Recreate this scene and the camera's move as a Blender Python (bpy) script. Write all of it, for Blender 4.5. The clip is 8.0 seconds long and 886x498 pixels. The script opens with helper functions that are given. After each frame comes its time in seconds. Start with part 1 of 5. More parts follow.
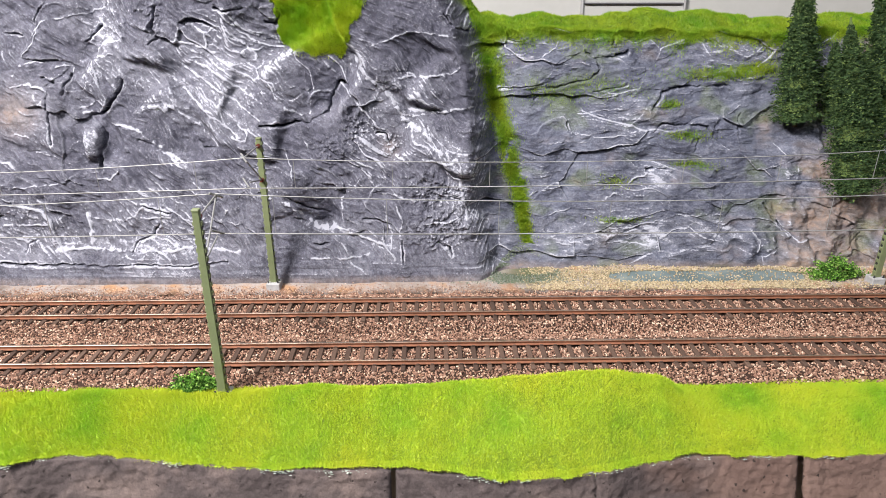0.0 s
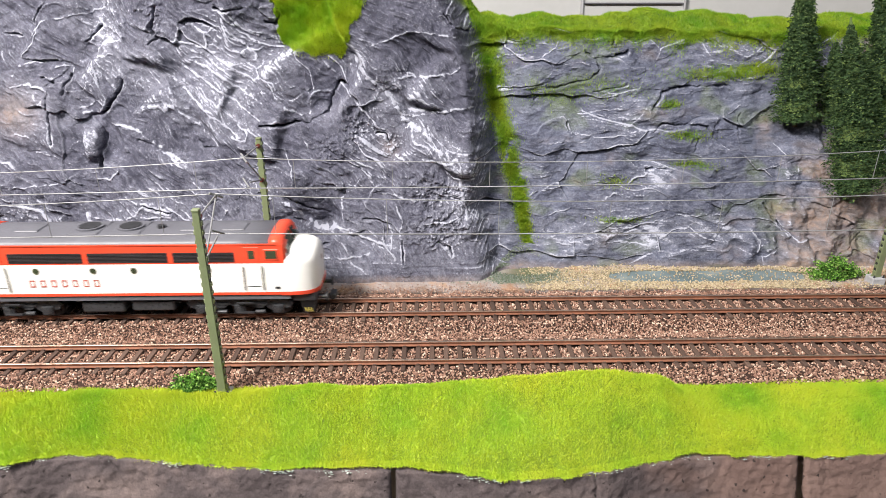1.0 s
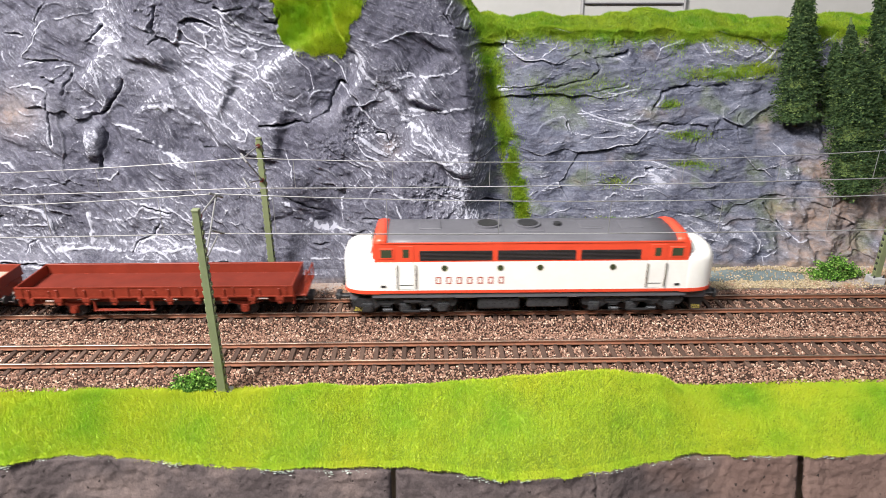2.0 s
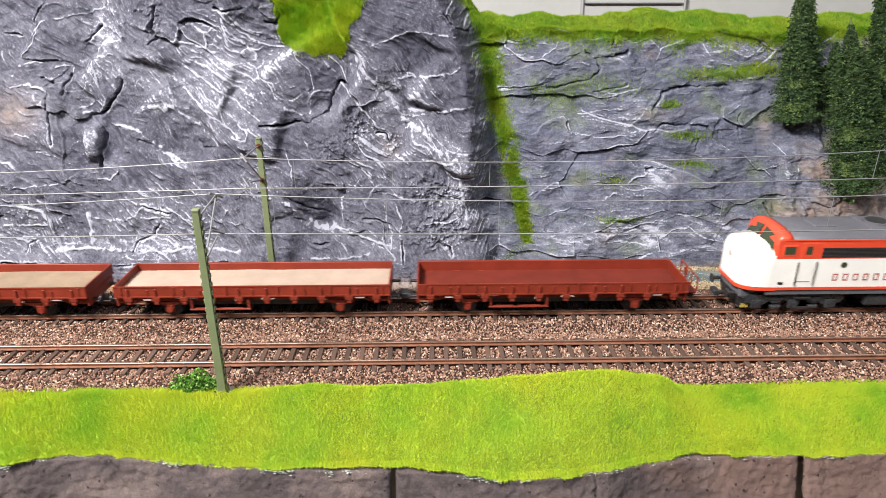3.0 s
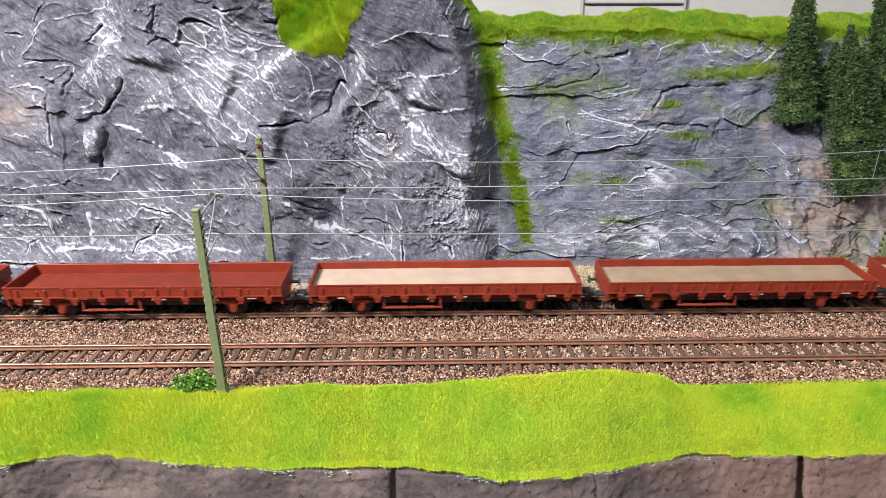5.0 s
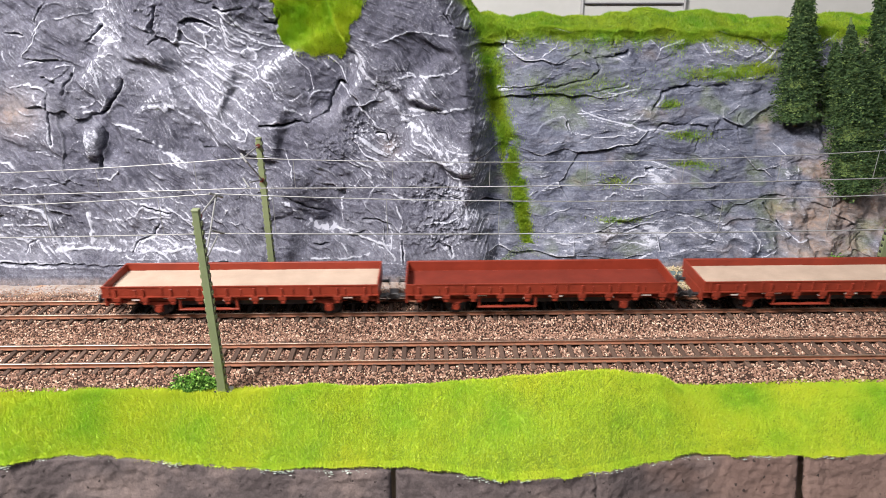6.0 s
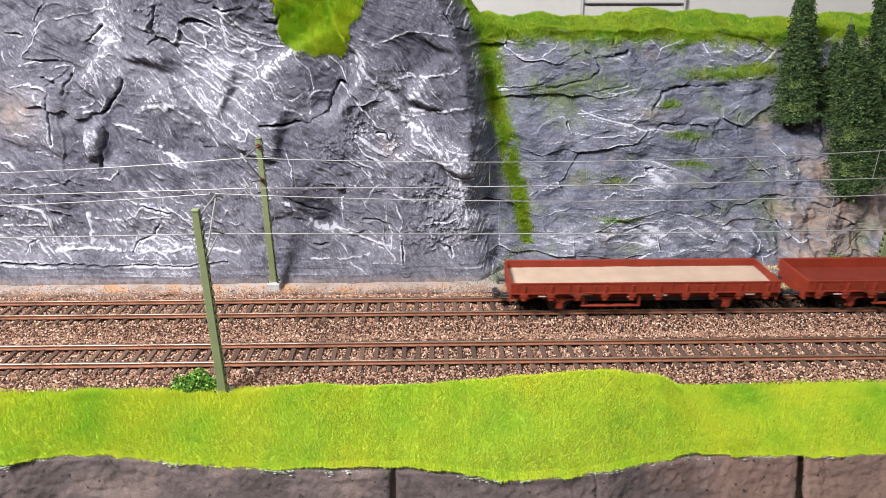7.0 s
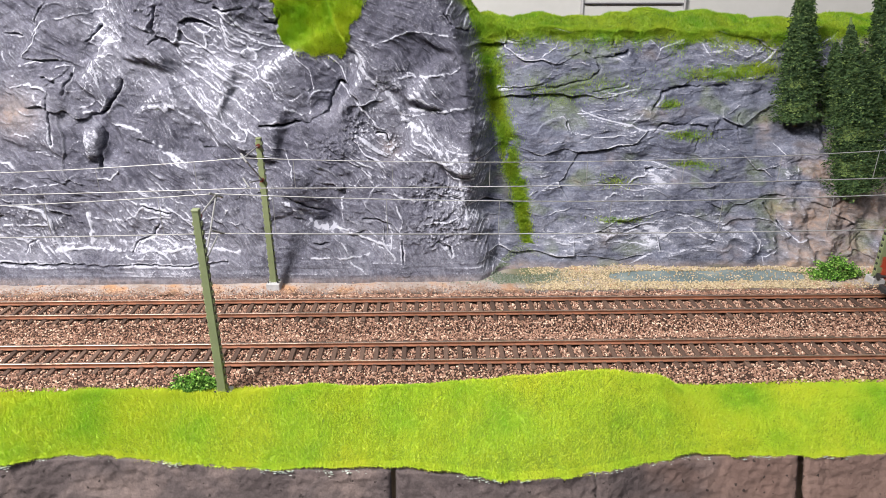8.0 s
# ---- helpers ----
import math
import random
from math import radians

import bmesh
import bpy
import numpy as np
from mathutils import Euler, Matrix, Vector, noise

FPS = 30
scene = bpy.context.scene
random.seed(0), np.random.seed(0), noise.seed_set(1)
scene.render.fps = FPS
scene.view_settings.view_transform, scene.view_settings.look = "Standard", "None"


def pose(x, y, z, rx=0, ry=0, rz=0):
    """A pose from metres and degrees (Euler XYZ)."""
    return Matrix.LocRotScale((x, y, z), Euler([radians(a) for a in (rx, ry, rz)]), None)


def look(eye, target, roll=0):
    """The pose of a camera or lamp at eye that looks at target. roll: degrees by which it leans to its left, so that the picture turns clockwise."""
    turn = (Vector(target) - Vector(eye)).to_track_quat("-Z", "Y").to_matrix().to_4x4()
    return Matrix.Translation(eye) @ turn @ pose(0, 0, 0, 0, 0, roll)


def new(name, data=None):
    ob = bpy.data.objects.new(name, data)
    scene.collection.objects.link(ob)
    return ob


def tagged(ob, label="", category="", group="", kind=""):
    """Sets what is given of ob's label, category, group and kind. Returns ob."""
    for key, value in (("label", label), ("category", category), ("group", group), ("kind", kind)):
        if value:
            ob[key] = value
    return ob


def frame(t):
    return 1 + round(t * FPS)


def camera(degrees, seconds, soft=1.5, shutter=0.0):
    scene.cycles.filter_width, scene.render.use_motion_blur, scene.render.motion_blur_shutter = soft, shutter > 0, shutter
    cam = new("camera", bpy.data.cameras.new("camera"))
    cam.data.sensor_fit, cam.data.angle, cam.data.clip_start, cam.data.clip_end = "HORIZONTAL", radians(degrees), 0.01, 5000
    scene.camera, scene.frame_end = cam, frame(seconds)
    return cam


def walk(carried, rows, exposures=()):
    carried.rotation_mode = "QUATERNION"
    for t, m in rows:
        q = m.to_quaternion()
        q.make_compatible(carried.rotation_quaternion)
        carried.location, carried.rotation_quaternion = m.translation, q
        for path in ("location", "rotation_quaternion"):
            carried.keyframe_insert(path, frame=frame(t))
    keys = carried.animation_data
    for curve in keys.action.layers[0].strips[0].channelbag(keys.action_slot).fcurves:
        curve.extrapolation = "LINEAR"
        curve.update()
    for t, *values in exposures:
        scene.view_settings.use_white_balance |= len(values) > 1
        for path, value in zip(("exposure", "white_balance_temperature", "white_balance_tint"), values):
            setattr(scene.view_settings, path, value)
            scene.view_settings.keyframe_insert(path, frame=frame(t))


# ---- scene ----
# All plan numbers below are millimetres (a model railway in H0, 1:87); MM turns them into metres.
# x runs along the tracks, y away from the viewer, z up from the rail heads; the far track is the line y = 0.
MM = 0.001
cam = camera(68.6, 8.0, soft=0.8, shutter=0.2)
EYE = pose(-6.7 * MM, -335 * MM, 172 * MM, 90 - 22.3, 0, -1.15)
walk(cam, [(0.0, EYE), (8.0, EYE)], exposures=[(0.0, 0.0), (8.0, 0.0)])

# ---- light ----
world = bpy.data.worlds.new("room_air")
scene.world = world
world.use_nodes = True
world.node_tree.nodes["Background"].inputs[0].default_value = (0.9, 0.95, 1.0, 1)
world.node_tree.nodes["Background"].inputs[1].default_value = 0.06


def area_lamp(name, eye, target, sx, sy, watts, colour):
    data = bpy.data.lights.new(name, "AREA")
    data.shape, data.size, data.size_y, data.energy, data.color = "RECTANGLE", sx * MM, sy * MM, watts, colour
    ob = new(name, data)
    ob.matrix_world = look(Vector(eye) * MM, Vector(target) * MM)
    return ob


# a lamp over the layout, and an unseen fill lamp added high behind the viewer
area_lamp("lamp_over_layout", (-560, -450, 860), (-60, -110, -20), 260, 190, 34.0, (1.0, 0.95, 0.89))
area_lamp("lamp_fill", (350, -1100, 1380), (0, 50, 30), 900, 500, 18.0, (0.96, 0.98, 1.0))


# ---- materials ----
def mat(name, rough=0.6, metal=0.0, spec=0.5):
    m = bpy.data.materials.new(name)
    m.use_nodes = True
    b = m.node_tree.nodes["Principled BSDF"]
    b.inputs["Roughness"].default_value = rough
    b.inputs["Metallic"].default_value = metal
    b.inputs["Specular IOR Level"].default_value = spec
    return m, m.node_tree, b


def add(tree, kind, **sets):
    n = tree.nodes.new(kind)
    for key, value in sets.items():
        if key in n.inputs:
            n.inputs[key].default_value = value
    return n


def ramp(tree, source, stops):
    n = tree.nodes.new("ShaderNodeValToRGB")
    el = n.color_ramp.elements
    while len(el) < len(stops):
        el.new(0.5)
    for e, (p, c) in zip(el, stops):
        e.position, e.color = p, (*c, 1) if len(c) == 3 else c
    tree.links.new(source, n.inputs[0])
    return n.outputs[0]


def coords(tree, scale=1000.0, stretch=(1, 1, 1)):
    t = tree.nodes.new("ShaderNodeTexCoord")
    m = tree.nodes.new("ShaderNodeMapping")
    m.inputs["Scale"].default_value = [scale * s for s in stretch]
    tree.links.new(t.outputs["Object"], m.inputs[0])
    return m.outputs[0]


def noise_tex(tree, vec, scale, detail=4, rough=0.6, distort=0.0):
    n = add(tree, "ShaderNodeTexNoise", Scale=scale, Detail=detail, Roughness=rough, Distortion=distort)
    tree.links.new(vec, n.inputs["Vector"])
    return n.outputs[0]


def mix(tree, fac, a, b, blend="MIX"):
    n = tree.nodes.new("ShaderNodeMix")
    n.data_type, n.blend_type = "RGBA", blend
    for sock, v in ((n.inputs[0], fac), (n.inputs[6], a), (n.inputs[7], b)):
        if isinstance(v, (int, float)):
            sock.default_value = v
        elif isinstance(v, tuple):
            sock.default_value = (*v, 1)
        else:
            tree.links.new(v, sock)
    return n.outputs[2]


def bump(tree, b, height, mm, strength=1.0):
    n = add(tree, "ShaderNodeBump", Strength=strength, Distance=mm * MM)
    tree.links.new(height, n.inputs["Height"])
    tree.links.new(n.outputs[0], b.inputs["Normal"])


def attribute(tree, name):
    n = tree.nodes.new("ShaderNodeAttribute")
    n.attribute_name = name
    return n.outputs["Fac"]


def plain(name, colour, rough=0.5, metal=0.0, vary=0.12, grain=0.6, relief=0.03, spec=0.5):
    """Painted or moulded surface with faint blotches (centimetres) and fine grain (tenths of a millimetre)."""
    m, t, b = mat(name, rough, metal, spec)
    v = coords(t)
    big = noise_tex(t, v, 0.08, 3)
    fine = noise_tex(t, v, grain, 5)
    lo = tuple(c * (1 - vary) for c in colour)
    hi = tuple(min(1, c * (1 + vary)) for c in colour)
    c1 = ramp(t, big, [(0.3, lo), (0.7, hi)])
    c2 = ramp(t, fine, [(0.3, (1 - vary,) * 3), (0.7, (1, 1, 1))])
    t.links.new(mix(t, 1.0, c1, c2, "MULTIPLY"), b.inputs["Base Color"])
    r = ramp(t, fine, [(0.2, (max(0, rough - 0.1),) * 3), (0.8, (min(1, rough + 0.1),) * 3)])
    t.links.new(r, b.inputs["Roughness"])
    if relief:
        bump(t, b, fine, relief)
    return m


def varied(name, colours, rough=0.85, island=True, relief=0.15, grain=2.0):
    """Each small piece takes its own tone from a ramp."""
    m, t, b = mat(name, rough, spec=0.3)
    g = t.nodes.new("ShaderNodeNewGeometry" if island else "ShaderNodeObjectInfo")
    out = g.outputs["Random Per Island"] if island else g.outputs["Random"]
    c = ramp(t, out, [(i / max(1, len(colours) - 1), k) for i, k in enumerate(colours)])
    v = coords(t)
    n = noise_tex(t, v, grain, 4)
    t.links.new(mix(t, 1.0, c, ramp(t, n, [(0.25, (0.65,) * 3), (0.75, (1.1, 1.1, 1.1))]), "MULTIPLY"), b.inputs["Base Color"])
    if relief:
        bump(t, b, n, relief)
    return m


def brush(tree, vec, degrees, scale, along=0.22, detail=5, rough=0.65):
    """Noise drawn out into brush strokes that run at an angle across the face."""
    turn = tree.nodes.new("ShaderNodeMapping")
    turn.vector_type = "TEXTURE"
    turn.inputs["Rotation"].default_value = (0, radians(degrees), 0)
    turn.inputs["Scale"].default_value = (1 / along, 1, 1)
    tree.links.new(vec, turn.inputs[0])
    return noise_tex(tree, turn.outputs[0], scale, detail, rough, 0.5)


def rock_material():
    """Cast plaster rock: slate blue-grey wash, white dry-brushing on the ridges, earth and moss tints."""
    m, t, b = mat("rock_plaster", 0.7, spec=0.22)
    v = coords(t)
    big = noise_tex(t, v, 0.025, 5, 0.6, 0.8)
    mid = noise_tex(t, v, 0.16, 6, 0.6, 0.6)
    fine = noise_tex(t, v, 1.3, 5, 0.6)
    # strokes swing with the planes of the outcrop
    slanted = mix(t, ramp(t, noise_tex(t, v, 0.018, 2), [(0.46, (0, 0, 0)), (0.54, (1, 1, 1))]), brush(t, v, 42, 0.5, 0.3), brush(t, v, 74, 0.4, 0.4))
    strokes = mix(t, attribute(t, "cutting"), slanted, brush(t, v, 4, 0.3, 0.35))
    strokes = mix(t, 0.4, strokes, noise_tex(t, v, 0.5, 5, 0.65, 1.5))
    base = ramp(t, big, [(0.3, (0.044, 0.044, 0.066)), (0.5, (0.072, 0.072, 0.102)), (0.7, (0.11, 0.11, 0.145))])
    base = mix(t, attribute(t, "cutting"), base, mix(t, 1.0, base, (1.08, 1.17, 1.22), "MULTIPLY"))
    base = mix(t, 0.7, base, ramp(t, mid, [(0.3, (0.6, 0.6, 0.62)), (0.5, (1, 1, 1)), (0.72, (1.4, 1.4, 1.38))]), "MULTIPLY")
    base = mix(t, 0.6, base, ramp(t, strokes, [(0.3, (0.55, 0.55, 0.57)), (0.5, (1, 1, 1)), (0.7, (1.6, 1.6, 1.58))]), "MULTIPLY")
    base = mix(t, 0.35, base, ramp(t, fine, [(0.32, (0.55, 0.55, 0.55)), (0.5, (1, 1, 1)), (0.7, (1.5, 1.5, 1.5))]), "MULTIPLY")
    earth = ramp(t, mid, [(0.3, (0.12, 0.095, 0.085)), (0.5, (0.23, 0.185, 0.165)), (0.6, (0.29, 0.2, 0.15)), (0.75, (0.42, 0.385, 0.36))])
    base = mix(t, attribute(t, "earth"), base, earth)
    moss = ramp(t, fine, [(0.35, (0.06, 0.085, 0.02)), (0.65, (0.16, 0.21, 0.05))])
    base = mix(t, attribute(t, "moss"), base, moss)
    # dry brushing breaks up on the grain of the strokes
    grainy = ramp(t, mix(t, 0.65, noise_tex(t, v, 0.8, 6, 0.7), strokes), [(0.32, (0.2, 0.2, 0.2)), (0.68, (0.8, 0.8, 0.8))])
    dry = t.nodes.new("ShaderNodeMath")
    dry.operation, dry.inputs[1].default_value = "MULTIPLY_ADD", 1.0
    t.links.new(attribute(t, "chalk"), dry.inputs[0])
    t.links.new(grainy, dry.inputs[2])
    base = mix(t, ramp(t, dry.outputs[0], [(0.56, (0, 0, 0)), (0.86, (0.22, 0.22, 0.22)), (1.05, (0.75, 0.75, 0.75))]), base, (0.47, 0.48, 0.57))
    base = mix(t, attribute(t, "turf"), base, ramp(t, fine, [(0.3, (0.05, 0.085, 0.01)), (0.7, (0.16, 0.24, 0.02))]))
    t.links.new(base, b.inputs["Base Color"])
    t.links.new(ramp(t, mid, [(0.3, (0.6,) * 3), (0.7, (0.85,) * 3)]), b.inputs["Roughness"])
    bump(t, b, mix(t, 0.7, fine, strokes), 1.2, 1.0)
    return m


def ground_material():
    """Earth strip that turns near black under the stones, the shade of their gaps painted in."""
    m, t, b = mat("ground_mix", 0.95, spec=0.2)
    v = coords(t)
    big, fine = noise_tex(t, v, 0.05, 4), noise_tex(t, v, 1.4, 6, 0.7)
    earth = ramp(t, big, [(0.35, (0.27, 0.2, 0.165)), (0.52, (0.36, 0.32, 0.31)), (0.66, (0.42, 0.25, 0.15))])
    c = mix(t, attribute(t, "bed"), earth, (0.045, 0.026, 0.02))
    c = mix(t, attribute(t, "green"), c, (0.1, 0.12, 0.06))
    t.links.new(mix(t, .8, c, ramp(t, fine, [(.3, (.55, .55, .55)), (.7, (1.2, 1.2, 1.2))]), "MULTIPLY"), b.inputs["Base Color"])
    bump(t, b, fine, .5)
    return m


ROCK = rock_material()
GROUND = ground_material()
WHITE = plain("loco_white", (0.87, 0.86, 0.84), 0.35, vary=0.03, relief=0.0)
RED = plain("loco_red", (0.72, 0.075, 0.035), 0.35, vary=0.06, relief=0.0)
LETTER = plain("lettering_red", (0.42, 0.09, 0.07), 0.5, vary=0.1, relief=0.0)
ROOFGREY = plain("roof_grey", (0.115, 0.115, 0.135), 0.5, vary=0.1)
DARK = plain("frame_black", (0.025, 0.025, 0.028), 0.5, vary=0.2)
IRON = plain("bogie_grey", (0.06, 0.062, 0.068), 0.3, 0.35, vary=0.3)
STEEL = plain("worn_steel", (0.55, 0.53, 0.5), 0.3, 1.0, vary=0.1, relief=0.0)
LOUVRE = plain("louvre_dark", (0.035, 0.03, 0.033), 0.35, vary=0.15)
GLASS = plain("cab_glass", (0.05, 0.06, 0.035), 0.08, vary=0.05, relief=0.0)
YELLOW = plain("warning_yellow", (0.75, 0.6, 0.12), 0.5)
WAGON = plain("wagon_red_brown", (0.21, 0.029, 0.015), 0.5, vary=0.14, spec=0.3)
# floor takes the side red darkened, shade inside the wagon painted in
WAGON_IN = plain("wagon_floor_shaded_red", (0.14, 0.022, 0.014), 0.7, vary=0.15, spec=0.2)
MARK = plain("marking_white", (0.5, 0.4, 0.37), 0.6, vary=0.05, relief=0.0)
RUST = plain("rail_rust", (0.21, 0.085, 0.048), 0.7, vary=0.3)
HEAD = plain("rail_head", (0.78, 0.62, 0.5), 0.36, 1.0, vary=0.12, relief=0.0)
SLEEPER = varied("sleeper_brown", [(0.055, 0.033, 0.026), (0.125, 0.078, 0.06), (0.085, 0.053, 0.042)], island=False, relief=0.1)
STONES = varied("ballast_stone", [(0.1, 0.05, 0.038), (0.27, 0.145, 0.105), (0.46, 0.28, 0.205), (0.2, 0.108, 0.08), (0.36, 0.215, 0.16), (0.78, 0.6, 0.48)])
GRAVEL = varied("tan_gravel", [(0.18, 0.135, 0.085), (0.42, 0.33, 0.2), (0.62, 0.52, 0.37), (0.3, 0.26, 0.15)])
BED = plain("ballast_bed", (0.07, 0.04, 0.03), 0.9, vary=0.35, relief=0.3)
EARTH = plain("earth_scatter", (0.3, 0.21, 0.16), 0.95, vary=0.3, grain=1.5, relief=0.3)
TURF = plain("turf_base", (0.2, 0.3, 0.02), 0.95, vary=0.3, relief=0.3)
MAST = plain("mast_olive", (0.17, 0.2, 0.105), 0.5, vary=0.12)
WIRE = plain("wire_grey", (0.25, 0.25, 0.26), 0.4, 0.3, vary=0.05, relief=0.0)
TURF_DARK = plain("plateau_turf", (0.12, 0.19, 0.016), 0.95, vary=0.3, relief=0.3)
CONCRETE = plain("concrete_grey", (0.38, 0.38, 0.4), 0.8, vary=0.15)
INSULATOR = plain("insulator_brown", (0.13, 0.03, 0.02), 0.35, vary=0.1, relief=0.0)
PAINTWALL = plain("wall_paint", (0.45, 0.45, 0.45), 0.85, vary=0.03, relief=0.05)


# ---- mesh helpers ----
def mesh_np(name, verts, faces, material, parent=None, label="", smooth=False, floats=None):
    """One mesh object from numpy arrays in millimetres; faces all of one size."""
    verts, faces = np.asarray(verts, float), np.asarray(faces, np.int32)
    me = bpy.data.meshes.new(name)
    n, k = faces.shape
    me.vertices.add(len(verts))
    me.vertices.foreach_set("co", (verts * MM).ravel())
    me.loops.add(n * k)
    me.loops.foreach_set("vertex_index", faces.ravel())
    me.polygons.add(n)
    me.polygons.foreach_set("loop_start", np.arange(0, n * k, k, dtype=np.int32))
    me.polygons.foreach_set("use_smooth", np.full(n, smooth))
    for key, values in (floats or {}).items():
        me.attributes.new(key, "FLOAT", "POINT").data.foreach_set("value", np.asarray(values, np.float32).ravel())
    me.update(calc_edges=True)
    me.validate()
    me.materials.append(material)
    ob = new(name, me)
    ob.parent = parent
    if label:
        tagged(ob, label)
    return ob


def part(name, bm, material, parent=None, label="", smooth=False):
    """Links a bmesh (millimetres) as one mesh object."""
    me = bpy.data.meshes.new(name)
    bm.transform(Matrix.Scale(MM, 4))
    bm.to_mesh(me)
    bm.free()
    for p in me.polygons:
        p.use_smooth = smooth
    for m in material if isinstance(material, (list, tuple)) else [material]:
        me.materials.append(m)
    ob = new(name, me)
    ob.parent = parent
    if label:
        tagged(ob, label)
    return ob


def empty(name, x=0, y=0, z=0):
    ob = new(name)
    ob.location = (x * MM, y * MM, z * MM)
    ob.empty_display_size = 0.01
    return ob


def box(bm, x0, x1, y0, y1, z0, z1, bevel=0.0, seg=1):
    r = bmesh.ops.create_cube(bm, size=1, matrix=Matrix.LocRotScale(((x0 + x1) / 2, (y0 + y1) / 2, (z0 + z1) / 2), None, (x1 - x0, y1 - y0, z1 - z0)))
    if bevel:
        es = list({e for v in r["verts"] for e in v.link_edges})
        bmesh.ops.bevel(bm, geom=es, offset=bevel, segments=seg, affect="EDGES", profile=0.5)
    return bm


def rod(bm, a, b, r, sides=8, r2=None):
    a, b = Vector(a), Vector(b)
    d = b - a
    m = Matrix.Translation((a + b) / 2) @ d.to_track_quat("Z", "Y").to_matrix().to_4x4()
    bmesh.ops.create_cone(bm, cap_ends=True, segments=sides, radius1=r, radius2=r if r2 is None else r2, depth=d.length, matrix=m)
    return bm


def prism(bm, outline, y0, y1):
    """Extrudes an outline of (x, z) points between two y."""
    lo = [bm.verts.new((x, y0, z)) for x, z in outline]
    hi = [bm.verts.new((x, y1, z)) for x, z in outline]
    bm.faces.new(lo), bm.faces.new(hi[::-1])
    for i in range(len(lo)):
        j = (i + 1) % len(lo)
        bm.faces.new((lo[j], lo[i], hi[i], hi[j]))
    bmesh.ops.recalc_face_normals(bm, faces=bm.faces)
    return bm


def B():
    return bmesh.new()


# ---- numpy noise ----
def grad_noise(x, y, seed=0):
    """Gradient noise; the gradients are worked out once for each corner of the lattice that is met."""
    x, y = np.broadcast_arrays(np.asarray(x, float), np.asarray(y, float))
    xi, yi = np.floor(x).astype(np.int64), np.floor(y).astype(np.int64)
    xf, yf = x - xi, y - yi
    x_low, y_low = xi.min(), yi.min()
    ix, iy = np.meshgrid(np.arange(x_low, xi.max() + 2), np.arange(y_low, yi.max() + 2), indexing="ij")
    h = (ix * 374761393 + iy * 668265263 + seed * 974634777) & 0xFFFFFFFF
    h = ((h ^ (h >> 13)) * 1274126177) & 0xFFFFFFFF
    a = (h ^ (h >> 16)) / 4294967296.0 * 2 * np.pi
    wide = ix.shape[1]
    ca, sa = np.cos(a).ravel(), np.sin(a).ravel()
    at = (xi - x_low) * wide + (yi - y_low)
    u, v = xf ** 3 * (xf * (xf * 6 - 15) + 10), yf ** 3 * (yf * (yf * 6 - 15) + 10)

    def g(step, dx, dy):
        k = at + step
        return ca[k] * dx + sa[k] * dy
    a = g(0, xf, yf) * (1 - u) + g(wide, xf - 1, yf) * u
    b = g(1, xf, yf - 1) * (1 - u) + g(wide + 1, xf - 1, yf - 1) * u
    return (a * (1 - v) + b * v) * 1.5


def fbm(x, y, octaves=4, seed=0, gain=0.5):
    t, a = 0.0, 1.0
    for i in range(octaves):
        t = t + a * grad_noise(x * 2 ** i, y * 2 ** i, seed + i)
        a *= gain
    return t


def cells(x, y, seed=0):
    """Worley cells: nearest and second distance, two random numbers of the cell, offset to its centre."""
    xi, yi = np.floor(x), np.floor(y)
    best = [np.full(x.shape, 9.0), np.full(x.shape, 9.0)] + [np.zeros(x.shape) for _ in range(5)]
    for i in (-1, 0, 1):
        for j in (-1, 0, 1):
            cx, cy = xi + i, yi + j
            r = [np.mod(np.sin(cx * (127.1 + k) + cy * (311.7 - k * 3) + seed * 17.3 + k * 5.1) * 43758.5453, 1) for k in range(5)]
            dx, dy = cx + r[0] - x, cy + r[1] - y
            d = np.hypot(dx, dy)
            near = d < best[0]
            best[1] = np.where(near, best[0], np.minimum(best[1], d))
            best[0] = np.where(near, d, best[0])
            for k, v in enumerate((r[2], r[3], r[4], dx, dy)):
                best[2 + k] = np.where(near, v, best[2 + k])
    return best


def smooth01(a, b, x):
    t = np.clip((x - a) / (b - a), 0, 1)
    return t * t * (3 - 2 * t)


def near_line(x, z, pts):
    """Distance of each (x, z) to a polyline."""
    d = np.full(x.shape, 1e9)
    for (x0, z0), (x1, z1) in zip(pts, pts[1:]):
        dx, dz = x1 - x0, z1 - z0
        t = np.clip(((x - x0) * dx + (z - z0) * dz) / (dx * dx + dz * dz), 0, 1)
        d = np.minimum(d, np.hypot(x - x0 - t * dx, z - z0 - t * dz))
    return d


def blur(a, n):
    for ax in (0, 1):
        p = np.pad(a, [(n, n) if k == ax else (0, 0) for k in (0, 1)], mode="edge")
        c = np.cumsum(p, axis=ax)
        c = np.concatenate([np.zeros_like(np.take(c, [0], ax)), c], axis=ax)
        hi, lo = [slice(None)] * 2, [slice(None)] * 2
        hi[ax], lo[ax] = slice(2 * n + 1, None), slice(None, -(2 * n + 1))
        a = (c[tuple(hi)] - c[tuple(lo)]) / (2 * n + 1)
    return a


def grid_faces(rows, cols):
    i = np.arange(rows - 1)[:, None] * cols + np.arange(cols - 1)[None, :]
    return np.stack([i, i + 1, i + cols + 1, i + cols], -1).reshape(-1, 4)


